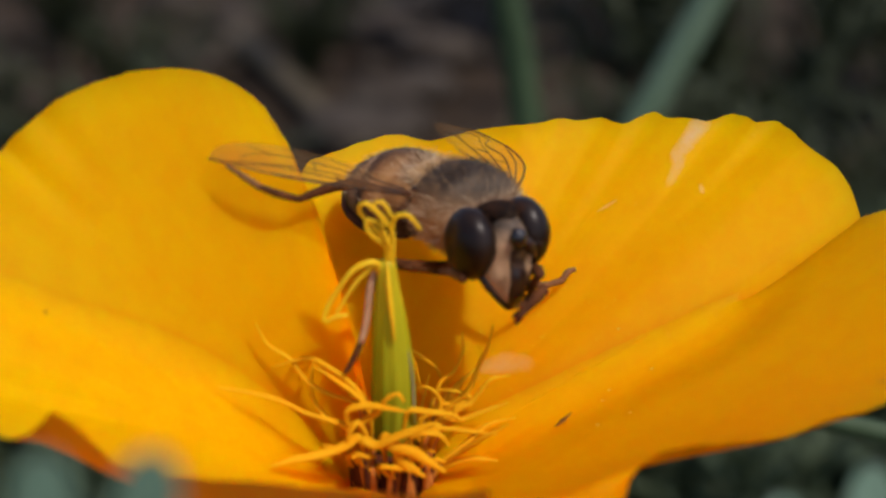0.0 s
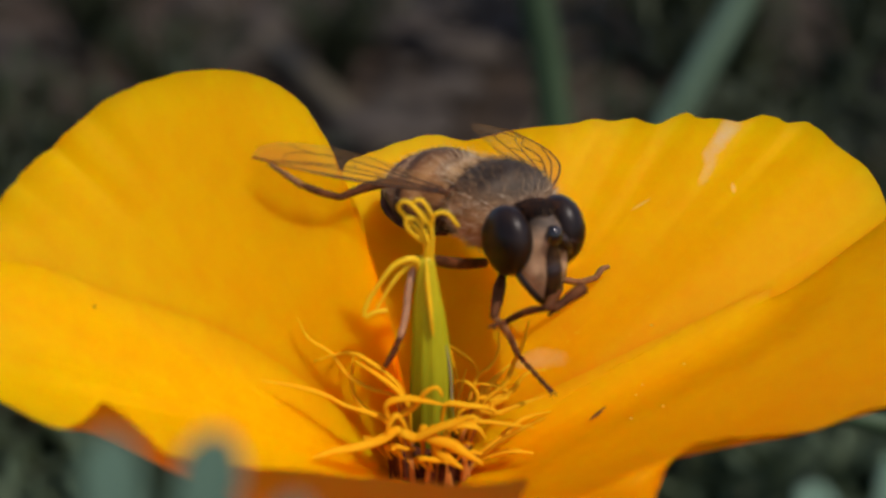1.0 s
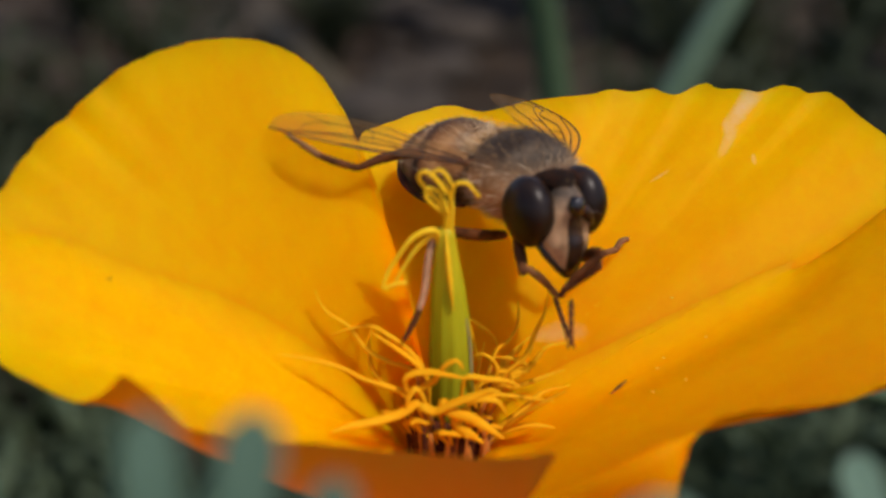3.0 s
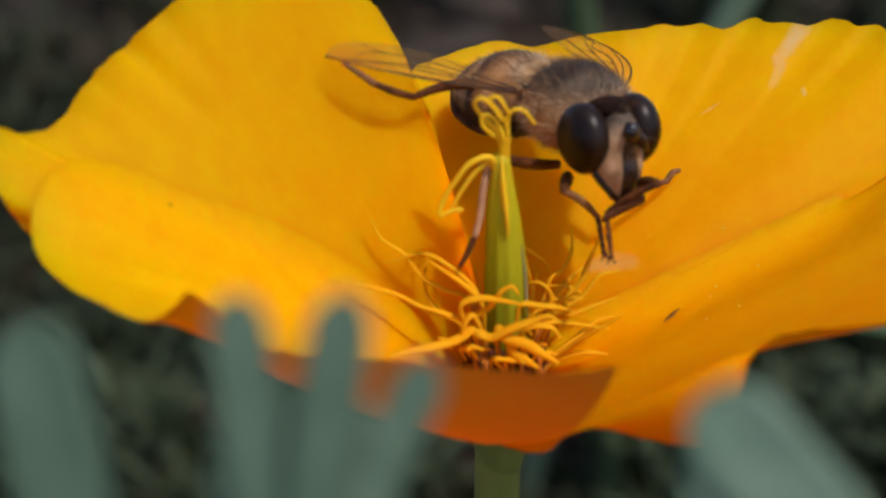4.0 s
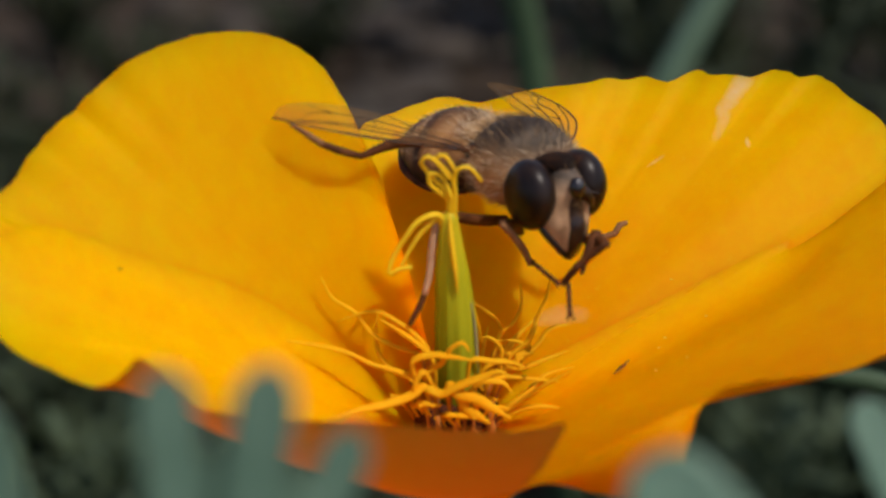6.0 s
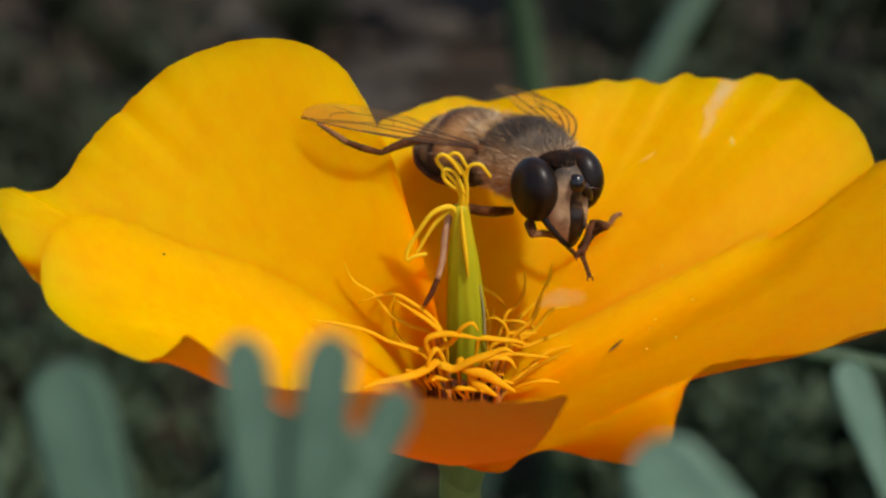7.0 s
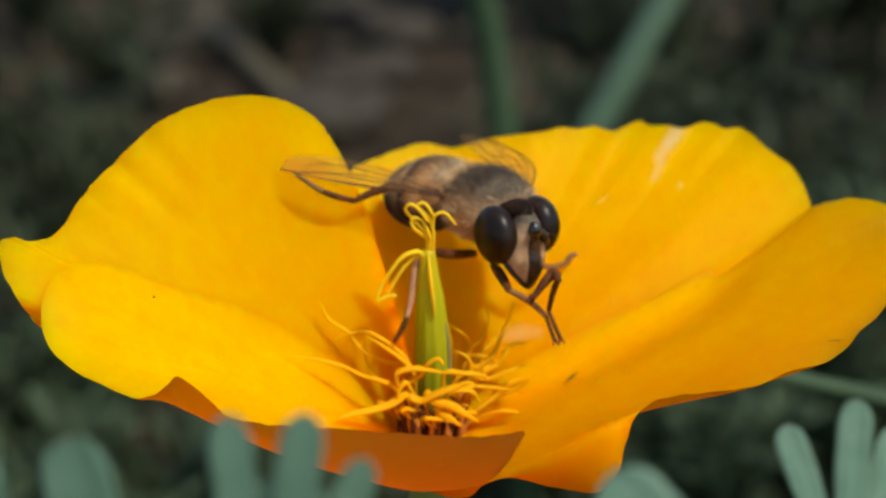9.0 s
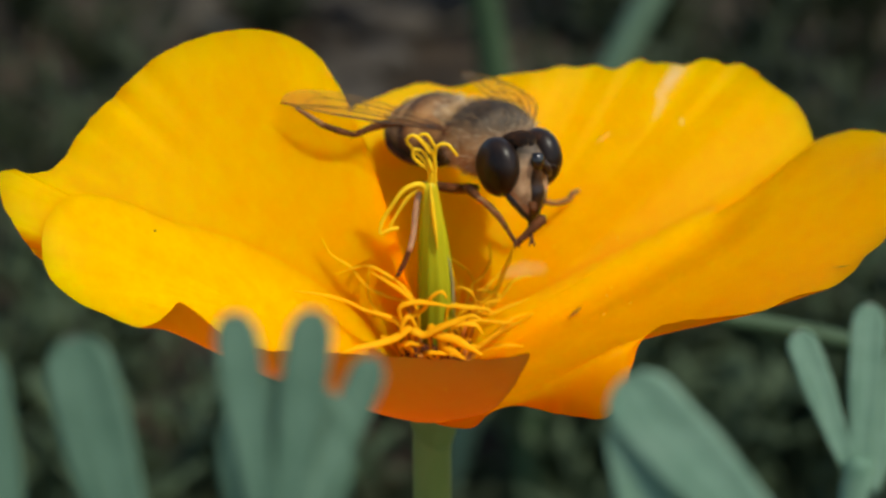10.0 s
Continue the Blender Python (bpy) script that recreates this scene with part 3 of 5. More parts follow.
make_petal(RIM_FRONT, (190, 300), lambda v: -0.22 + 0.78 * (1 + math.tanh((v - 0.54) / 0.09)), lambda v: 0.06 + 0.03 * (1 + math.tanh((v - 0.5) / 0.08)), 0.0, (0.08, 14, 0.0, 3, 0.2, 0.9), 5.2, PETAL_THIN, "cupped petal with a folded rim", even=28, rest=(back_left, 0.01, 0.22, 7.5))

# heart: cup, stem, pistil, stamens
part("receptacle", mesh_of("receptacle", *tube([(0, 0, -4.4), (0, 0, -2.4), (0, 0, -0.9)], [0.85, 1.35, 1.75], 12, 24)), STALK, poppy, "flared pale green cup under the petals")
part("heart", mesh_of("heart", *blob((0, 0, 0.0), (1.5, 1.5, 1.5), lambda v: (v[0], v[1], v[2] * (1.15 - 0.15 * v[2])), 24, 14)), FILAMENT, poppy, "dark purple-brown heart between the stamens")
part("stem", mesh_of("stem", *tube([(0, 0, -1.6), (-0.12, 0.05, -4.2), (-0.12, 0.1, -8), (0, 0.2, -20), (-1.5, 2, -60), (-3, 5, -UP - 2)], [0.96, 0.88, 0.88, 0.95, 1.05, 1.3], 40, 16)), STALK, poppy, "pale green round stem")


def pistil():
    verts, faces = tube([(0.1, 0, -0.4), (0.15, 0, 2), (0.1, 0, 5), (-0.05, 0, 7.6), (-0.1, 0, 9.2)], [0.8, 0.85, 0.8, 0.62, 0.30], 40, 40)
    out = []
    for p in verts:
        a = math.atan2(p[1], p[0])
        k = 1 + 0.06 * math.cos(10 * a)
        out.append((p[0] * k, p[1] * k, p[2]))
    return out, faces


part("pistil", mesh_of("pistil", *pistil()), PISTIL, poppy, "ribbed green pistil")


def style(pts, r, mat=STYLE):
    part("style", mesh_of("style", *tube(pts, [k * 0.66 for k in r], 26, 8)), mat, poppy, "curled yellow style")


style([(-0.1, 0, 8.4), (-0.1, -0.1, 9.3), (-0.15, -0.2, 9.9), (-0.5, -0.3, 10.2), (-0.85, -0.35, 10.6), (-0.8, -0.4, 11.0), (-0.45, -0.4, 10.9), (-0.15, -0.4, 10.4), (0.0, -0.4, 9.9)], [0.2, 0.17, 0.14, 0.13, 0.13])
style([(0, 0, 8.4), (0.0, -0.1, 9.4), (-0.3, -0.3, 10.3), (-0.9, -0.3, 11.0), (-1.15, -0.4, 11.45), (-0.9, -0.5, 11.7), (-0.5, -0.5, 11.4), (-0.1, -0.5, 10.8)], [0.2, 0.17, 0.14, 0.13, 0.12])
style([(0.05, 0, 8.4), (0.1, -0.1, 9.4), (0.1, -0.2, 10.4), (-0.2, -0.3, 11.1), (-0.6, -0.4, 11.6), (-0.3, -0.5, 11.75), (0.15, -0.5, 11.1)], [0.2, 0.17, 0.14, 0.13, 0.11])
style([(0.05, 0, 8.4), (0.12, -0.1, 9.5), (0.1, -0.2, 10.5), (0.25, -0.3, 11.1), (0.65, -0.35, 11.2), (0.95, -0.35, 10.9), (1.15, -0.3, 10.6)], [0.2, 0.16, 0.14, 0.13, 0.11])
style([(-0.2, 0, 8.4), (-0.5, -0.2, 9.2), (-1.2, -0.4, 9.1), (-1.9, -0.6, 8.3), (-2.4, -0.7, 7.4), (-2.45, -0.8, 7.0), (-2.1, -0.8, 7.2), (-1.6, -0.8, 7.3)], [0.22, 0.2, 0.15, 0.13, 0.13], STYLE)
style([(-0.25, 0, 8.4), (-0.55, -0.1, 9.0), (-1.1, -0.2, 8.6), (-1.6, -0.3, 7.9), (-2.0, -0.4, 7.2)], [0.2, 0.18, 0.13, 0.11], STYLE)
part("style", mesh_of("style", *tube([(-0.1, -0.15, 9.2), (-0.02, -0.5, 8.2), (0.1, -0.68, 7.2), (0.2, -0.78, 6.2)], [0.16, 0.32, 0.28, 0.06], 20, 8, 0.35)), STYLE, poppy, "yellow strip down the pistil")
part("sepal_strip", mesh_of("sepal_strip", *tube([(0.72, -0.35, 5.6), (0.88, -0.4, 4.4), (0.95, -0.45, 3.2), (1.0, -0.5, 2.6)], [0.05, 0.13, 0.13, 0.05], 16, 8, 0.4)), PALE, poppy, "pale papery strip beside the pistil")


def stamen(pts, thick):
    """One stamen: a dark filament and a long orange anther that bends over."""
    st = part("stamen", mesh_of("filament", *tube([pts[0] + (pts[0] - pts[1]) * 0.2, pts[0], pts[1]], [0.15, 0.13, 0.10], 8, 6)), FILAMENT_TAN, poppy)
    body = [pts[0] * 0.55 + pts[1] * 0.45] + list(pts[1:])
    part("anther", mesh_of("anther", *tube(body, [0.09 * thick, 0.18 * thick, 0.19 * thick, 0.17 * thick, 0.06], 24, 8, 0.5)), ANTHER, st)


def long_stamen(path, thick):
    stamen([np.array((0.55 * path[0][0], 0.6 * path[0][1], 0.0))] + [np.array(p) for p in path], thick)


def grown(angle, tilt, bend, length, seed):
    rnd = random.Random(seed)
    r0 = rnd.uniform(0.95, 1.45)
    p = np.array((r0 * math.cos(angle), r0 * math.sin(angle), -0.3))
    pts, a, n = [p], angle, 8
    for i in range(n):
        tilt += bend / n
        a += rnd.uniform(-0.35, 0.35)
        p = p + length / n * np.array((math.sin(tilt) * math.cos(a), math.sin(tilt) * math.sin(a), math.cos(tilt)))
        pts.append(p)
    return pts[::2]


# the long stamens one by one, then shorter ones between and behind them
long_stamen([(-1.2, -0.2, 3.2), (-2.3, -0.1, 3.6), (-3.2, 0.0, 4.1), (-3.9, 0.2, 5.0), (-4.8, 0.3, 5.6), (-5.2, 0.4, 6.4)], 0.75)
long_stamen([(-1.0, -0.4, 3.6), (-1.5, -0.3, 4.2), (-2.3, -0.2, 4.8), (-3.0, -0.0, 5.1), (-3.9, 0.1, 4.9), (-4.6, 0.2, 4.6)], 0.90)
long_stamen([(-0.9, -0.6, 3.4), (-1.4, -0.5, 3.9), (-2.1, -0.4, 4.4), (-2.9, -0.3, 4.9)], 1.15)
long_stamen([(-1.3, -1.0, 2.7), (-2.2, -1.0, 2.9), (-3.2, -1.1, 3.3), (-4.1, -1.1, 3.8), (-5.3, -1.2, 4.2), (-6.5, -1.2, 4.4)], 0.70)
long_stamen([(-1.7, -0.2, 2.2), (-2.4, 0.0, 2.5), (-3.0, 0.2, 3.2), (-3.1, 0.4, 4.0), (-3.0, 0.6, 4.8)], 0.80)
long_stamen([(-1.4, -1.2, 2.7), (-2.1, -1.2, 3.0), (-2.7, -1.2, 3.2), (-3.4, -1.2, 3.4)], 0.90)
long_stamen([(-1.5, -1.4, 2.9), (-1.6, -1.5, 3.6), (-0.9, -1.6, 3.9), (-0.0, -1.8, 3.9), (0.7, -1.9, 3.8)], 1.15)
long_stamen([(-1.1, -1.3, 2.5), (-1.1, -1.4, 3.0), (-0.5, -1.5, 3.5), (0.0, -1.7, 4.3), (0.4, -1.8, 4.5), (0.6, -1.9, 4.2)], 1.10)
long_stamen([(-1.0, -1.7, 2.5), (-0.5, -1.8, 2.3), (0.2, -1.9, 2.7), (1.1, -2.0, 3.1), (1.8, -2.1, 3.4), (2.2, -2.2, 3.2)], 1.30)
long_stamen([(-0.2, -1.6, 2.6), (0.1, -1.9, 2.4), (0.9, -2.1, 2.2), (1.6, -2.4, 1.9), (2.2, -2.6, 1.6)], 1.25)
long_stamen([(0.3, -1.7, 2.1), (0.5, -2.0, 1.7), (0.9, -2.3, 1.6), (1.4, -2.6, 1.4)], 1.20)
long_stamen([(-1.1, -1.6, 2.6), (-1.7, -1.9, 2.3), (-2.6, -2.2, 2.1), (-3.7, -2.5, 2.0), (-4.4, -2.8, 1.9)], 1.15)
long_stamen([(-0.9, -1.5, 2.7), (-1.2, -1.6, 3.2), (-1.5, -1.8, 2.8), (-1.6, -1.9, 2.5)], 1.00)
long_stamen([(0.6, 1.0, 4.1), (0.7, 1.2, 4.9), (1.2, 1.3, 4.6), (1.8, 1.5, 4.0), (2.0, 1.6, 3.5)], 1.10)
long_stamen([(0.8, 1.2, 4.8), (0.9, 1.2, 4.4), (1.1, 1.2, 3.6), (1.2, 1.2, 3.0)], 0.90)
long_stamen([(1.7, 1.0, 2.9), (2.0, 1.3, 3.6), (2.4, 1.7, 3.7), (2.8, 2.0, 4.4), (2.8, 2.4, 5.2)], 0.85)
long_stamen([(2.3, 0.6, 2.8), (3.1, 0.8, 3.5), (3.4, 1.1, 4.2), (3.8, 1.3, 5.1), (4.0, 1.6, 5.9)], 1.05)
long_stamen([(2.1, 0.2, 2.5), (2.9, 0.4, 2.9), (3.4, 0.6, 3.3), (3.9, 0.8, 3.9), (4.7, 1.0, 4.0)], 1.00)
long_stamen([(1.8, 0.6, 2.8), (2.5, 0.7, 2.9), (3.2, 0.7, 3.1), (2.5, 0.8, 3.4), (1.7, 0.8, 3.4)], 1.00)
long_stamen([(2.0, -0.4, 2.6), (2.8, -0.1, 2.6), (3.5, 0.1, 2.8), (4.6, 0.4, 3.1)], 0.90)
long_stamen([(0.6, -0.6, 2.8), (0.7, -0.6, 3.2), (1.5, -0.7, 3.2), (2.4, -0.7, 3.1), (2.9, -0.8, 2.9)], 1.10)
long_stamen([(1.5, -0.8, 2.4), (2.2, -0.7, 2.5), (3.1, -0.7, 2.4), (4.2, -0.6, 2.2)], 0.80)
long_stamen([(1.3, 0.2, 2.5), (1.9, 0.3, 2.8), (1.9, 0.4, 3.3), (1.4, 0.5, 3.7), (0.9, 0.6, 3.5)], 1.00)
long_stamen([(0.9, -1.2, 2.4), (1.3, -1.3, 2.6), (2.0, -1.3, 2.5), (2.3, -1.4, 2.1)], 1.00)
long_stamen([(2.1, -0.4, 2.7), (2.6, -0.3, 2.7), (2.5, -0.3, 3.2), (3.2, -0.2, 3.3)], 0.90)
long_stamen([(0.7, -1.6, 2.3), (0.9, -1.9, 1.9), (0.7, -2.1, 1.7), (0.8, -2.4, 1.5)], 1.00)
rnd = random.Random(11)
for i in range(6):
    stamen(grown(radians(-10 + 200 * i / 5) + rnd.uniform(-0.15, 0.15), radians(rnd.uniform(15, 35)), radians(rnd.uniform(20, 70)), rnd.uniform(2.8, 4.2), i), rnd.uniform(0.8, 1.0))
for i in range(6):
    stamen(grown(radians(-5 + 90 * i / 5) + rnd.uniform(-0.1, 0.1), radians(rnd.uniform(20, 40)), radians(rnd.uniform(5, 45)), rnd.uniform(3.6, 5.2), 70 + i), rnd.uniform(0.8, 1.0))
for i in range(24):
    a = radians(185 + 170 * i / 23) + rnd.uniform(-0.08, 0.08)
    r0, h = rnd.uniform(1.25, 1.75), rnd.uniform(1.5, 2.3)
    foot = np.array((r0 * math.cos(a), r0 * math.sin(a), -0.4))
    top = foot + np.array((rnd.uniform(-0.35, 0.35), rnd.uniform(-0.4, 0.1), h * rnd.uniform(0.75, 1.1)))
    tan_one = i % 2
    st = part("stamen", mesh_of("filament", *tube([foot, (foot + top) / 2, top], [0.17, 0.15, 0.12] if tan_one else [0.15, 0.14, 0.11], 8, 6)), FILAMENT_TAN if tan_one else FILAMENT, poppy)
    part("anther", mesh_of("anther", *tube([top - np.array((0, 0, 0.2)), top + np.array((rnd.uniform(-0.4, 0.4), -0.1, 0.3)), top + np.array((rnd.uniform(-0.8, 0.8), -0.3, 0.3))], [0.10, 0.14, 0.06], 12, 7, 0.6)), ANTHER, st)

# wear on the petals: a torn pale pleat, a dark scratch, pollen grains
def mark(name, pts, r, mat, label, flat=0.25):
    part(name, mesh_of(name, *tube(pts, r, 12, 8, flat)), mat, poppy, label)


mark("scratch", [(6.52, 0.65, 1.93), (6.85, 0.91, 2.11), (7.19, 1.19, 2.29)], [0.03, 0.11, 0.03], SCRATCH, "short dark brown scratch")
mark("scratch", [(17.84, -4.23, 6.41), (18.36, -5.03, 6.83)], [0.02, 0.06, 0.02], SCRATCH, "thin dark scratch")
for p in ((8.41, 1.30, 2.79), (8.72, 1.91, 2.96), (8.08, -0.45, 2.60), (10.41, 2.17, 3.80), (7.35, -0.74, 2.16), (9.26, 4.60, 4.45), (9.33, -0.43, 3.15)):
    part("pollen_grain", mesh_of("pollen_grain", *blob(p, (0.07, 0.05, 0.035), None, 8, 6)), GRAIN, poppy)
part("speck", mesh_of("speck", *blob((-12.48, -2.89, 8.20), (0.06, 0.05, 0.05), None, 8, 6)), SCRATCH, poppy, "tiny dark speck")


# the hoverfly: x forward, y to its left, z up ------------------------------------------
FLY = Matrix.Translation(W(2.9, 3.9, 10.4)) @ pose(0, 0, 0, 0, 3, -58)
fly = new("hoverfly")
fly.matrix_world = FLY
tagged(fly, "brown furry hoverfly with dark eyes, perched in the poppy", "hoverfly")


def on_fly(x, y, z):
    """Millimetres on the fly from millimetres round the flower's heart."""
    return tuple((FLY.inverted() @ W(x, y, z)) / MM)


def thorax_shape(v):
    x, y, z = v
    k = 1 - 0.10 * max(0, x) - 0.16 * max(0, -x) ** 2
    return (x, y * k, z * k if z > 0 else z * k * 0.95)


def abdomen_shape(v):
    x, y, z = v
    k = (1 - 0.30 * max(0, -x) ** 1.5) * (1 - 0.12 * max(0, x))
    ring = 1 - 0.025 * (0.5 + 0.5 * math.cos((x + 1) * math.pi * 4)) ** 6
    return (x, y * k * ring, z * k * ring * (1.0 if z > 0 else 0.8))


thorax = part("thorax", mesh_of("thorax", *blob((0.15, 0, -0.45), (2.75, 2.2, 1.88), thorax_shape, 40, 28)), THORAX, fly, "greyish brown furry thorax")
part("scutellum", mesh_of("scutellum", *blob((-1.9, -0.2, 0.42), (0.95, 1.5, 0.46))), HAIR, fly, "pale tan shield at the thorax's end")
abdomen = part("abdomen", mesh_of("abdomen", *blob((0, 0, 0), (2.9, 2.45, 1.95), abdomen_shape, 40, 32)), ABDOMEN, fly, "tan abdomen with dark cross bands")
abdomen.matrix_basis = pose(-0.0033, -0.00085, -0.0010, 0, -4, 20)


def head_shape(v):
    x, y, z = v
    return (x * (1 - 0.1 * z), y * (1 - 0.25 * max(0, -z)), z)


head = part("head", mesh_of("head", *blob((-0.1, 0, 0), (0.95, 1.75, 1.6), head_shape, 30, 22)), CROWN, fly, "black back of the head")
HEAD = pose(0.0031, -0.00056, -0.00054, 0.6, -3.8, -1.0)
head.matrix_basis = HEAD
for s in (-1, 1):
    part("eye", mesh_of("eye", *blob((0.06, s * 1.2, 0.12), (1.28, 0.92, 1.42), lambda v: (v[0] * (1 - 0.10 * max(0, -v[2])), v[1] * (1 - 0.10 * max(0, -v[2])), v[2]), 40, 30)), EYE, head, "large dark brown glossy eye")


def face_shell():
    """The snout between the eyes: narrow at the crown, broad over the cheeks, drawn out to a blunt tip."""
    prof = [(0.92, 0.24, 1.34), (1.22, 0.36, 1.08), (1.43, 0.48, 0.75), (1.50, 0.62, 0.35), (1.44, 0.76, -0.15), (1.46, 0.84, -0.6), (1.56, 0.78, -1.0), (1.52, 0.64, -1.45), (1.36, 0.42, -1.95), (1.06, 0.16, -2.42)]
    c = spline(prof, 30)
    n, verts, faces = 25, [], []
    for x, w, z in c:
        for k in range(n):
            a = radians(-115 + 230 * k / (n - 1))
            verts.append((x - (0.3 + 0.75 * w) * (1 - math.cos(a)), 1.3 * w * math.sin(a), z))
    for i in range(len(c) - 1):
        for k in range(n - 1):
            faces.append((i * n + k, (i + 1) * n + k, (i + 1) * n + k + 1, i * n + k + 1))
    faces.append(tuple((len(c) - 1) * n + k for k in range(n)))
    return verts, faces


part("face", mesh_of("face", *face_shell()), FACE, head, "tan dusty face")
part("face_stripe", mesh_of("face_stripe", *tube([(1.42, 0.03, 0.42), (1.36, 0.04, -0.15), (1.38, 0.05, -0.6), (1.50, 0.04, -1.0), (1.46, 0.02, -1.45), (1.30, 0, -1.95), (1.05, 0, -2.4)], [0.26, 0.34, 0.38, 0.38, 0.36, 0.28, 0.16], 26, 14, 0.42)), STRIPE, head, "shiny dark stripe down the face")
part("crown", mesh_of("crown", *blob((0.36, 0, 1.24), (0.78, 0.74, 0.40), lambda v: (v[0], v[1] * (1 - 0.55 * max(0, v[0])), v[2] - 0.45 * max(0, v[0]) ** 2), 24, 16)), CROWN, head, "dark fuzzy crown between the eyes")
part("snout_edge", mesh_of("snout_edge", *tube([(0.45, -1.05, -0.95), (0.84, -0.78, -1.52), (1.02, -0.36, -2.12), (1.0, 0.0, -2.42), (1.02, 0.36, -2.12), (0.84, 0.78, -1.52), (0.45, 1.05, -0.95)], [0.2, 0.2, 0.15, 0.13, 0.15, 0.2, 0.2], 34, 10)), BLACK, head, "black cheek border")
part("antenna", mesh_of("antenna", *join(blob((1.60, -0.04, 0.60), (0.30, 0.34, 0.42)), tube([(1.25, -0.05, 0.80), (1.45, -0.05, 0.78), (1.58, -0.05, 0.68)], [0.16, 0.18], 6, 8))), GLOSS, head, "short glossy black antenna")
part("antenna", mesh_of("antenna", *join(tube([(1.35, 0.18, 0.55), (1.50, 0.36, 0.36), (1.50, 0.60, 0.0), (1.40, 0.80, -0.32)], [0.2, 0.22, 0.2, 0.1], 14, 10), tube([(1.48, 0.55, 0.26), (1.62, 0.9, 0.22), (1.58, 1.2, 0.02)], [0.04, 0.03, 0.02], 8, 5))), STRIPE, head, "drooping glossy black antenna")
part("ocelli", mesh_of("ocelli", *blob((0.35, 0, 1.54), (0.2, 0.18, 0.1), None, 14, 10)), BLACK, head, "dark crown bump")
snout = part("proboscis", mesh_of("proboscis", *join(tube([(0, 0, 0.3), (0.05, 0, -0.4), (0.1, 0, -0.9), (0.12, 0, -1.25)], [0.26, 0.24, 0.17, 0.16], 10, 10), tube([(0.1, -0.14, -1.15), (0.14, -0.2, -1.45)], [0.11, 0.07], 5, 8), tube([(0.1, 0.14, -1.15), (0.14, 0.2, -1.45)], [0.11, 0.07], 5, 8))), LEG, head, "dark brown proboscis")


def wing(side, length, half, bold):
    """A long rounded wing: a clear membrane with brown veins, hinged at the thorax."""
    root = new("wing")
    root.parent = fly

    def at(s, c):
        tail = half * (0.35 + 1.0 * s - 0.15 * s * s) * math.sqrt(max(0.0, 1 - s ** 5))
        lead = half * (0.10 + 0.42 * math.sin(math.pi * min(1, s * 0.95))) * math.sqrt(max(0.0, 1 - s ** 6))
        return (-length * s, side * (lead * max(0, c) - tail * max(0, -c)), 0.25 * math.sin(s * 3.1) - 0.06 * math.cos(c * 9) * s)

    def vein(pts, r):
        part("vein", mesh_of("vein", *tube([at(s, c) for s, c in pts], [r * 0.65 * bold, r * 0.42 * bold, r * 0.25 * bold], 18, 5)), VEIN, root)

    v, f, uv = sheet([[at(i / 30, k / 8 - 1) for k in range(17)] for i in range(31)], 0.012)
    part("membrane", mesh_of("membrane", v, f, uvs=uv), WING, root, "clear brownish membrane")
    part("hinge", mesh_of("hinge", *join(blob((0.05, 0, 0.02), (0.34, 0.22, 0.16)), blob((-0.4, side * 0.16, 0.05), (0.26, 0.15, 0.1)))), LEG, root, "dark knobbly wing hinge")
    vein([(0.0, 0.9), (0.2, 1), (0.45, 1), (0.7, 1), (0.9, 0.95), (0.985, 0.4)], 0.075)
    vein([(0.0, 0.6), (0.2, 0.62), (0.45, 0.72), (0.75, 0.97)], 0.06)
    vein([(0.0, 0.4), (0.25, 0.35), (0.5, 0.3), (0.68, -0.02), (0.8, 0.35), (0.93, 0.72)], 0.055)
    vein([(0.0, 0.1), (0.25, 0.0), (0.5, -0.12), (0.75, -0.08), (0.9, 0.3)], 0.045)
    vein([(0.0, -0.1), (0.25, -0.28), (0.5, -0.5), (0.7, -0.55), (0.84, -0.3), (0.86, 0.1)], 0.045)
    vein([(0.05, -0.3), (0.25, -0.55), (0.42, -0.98)], 0.04)
    vein([(0.5, -0.12), (0.5, -0.3), (0.5, -0.5)], 0.035)
    vein([(0.38, 0.32), (0.39, 0.15), (0.4, -0.06)], 0.035)
    vein([(0.7, -0.55), (0.76, -0.75), (0.82, -0.9)], 0.03)
    return root


for x, y, z, r in ((-0.9, -1.78, 0.30, 0.17), (-1.2, -1.68, 0.06, 0.2), (-0.62, -1.92, -0.05, 0.15), (-1.42, -1.5, 0.42, 0.14), (-0.75, -1.85, 0.12, 0.12), (-1.0, -1.85, -0.2, 0.16), (-0.4, -1.98, -0.25, 0.12)):
    part("hinge_plate", mesh_of("hinge_plate", *blob((x, y, z), (r * 1.5, r * 0.5, r * 0.6), lambda v: (v[0], v[1] + 0.5 * v[0], v[2] * (1 - 0.4 * v[0])), 12, 8)), BLACK if r > 0.15 else HAIR, fly, "small hard plate at the wing's root")
# Dark strip along the abdomen's lower edge.
part("belly_edge", mesh_of("belly_edge", *tube([(-5.6, -2.4, -1.1), (-4.2, -2.95, -1.6), (-2.6, -2.7, -1.9), (-1.2, -1.9, -1.8)], [0.1, 0.26, 0.26, 0.1], 20, 10, 0.6)), LEG, fly, "dark lower edge of the abdomen")
wing_r = wing(-1, 8.3, 1.45, 1.2)
wing_r.matrix_basis = pose(-0.0008, -0.0019, 0.0002, 16, 13, 71)
wing_l = wing(1, 4.6, 2.7, 1.35)
wing_l.matrix_basis = pose(0.0004, 0.0018, 0.0002, -20, 10, -13)
tagged(wing_r, "long clear wing with brown veins")
tagged(wing_l, "long clear wing with brown veins")


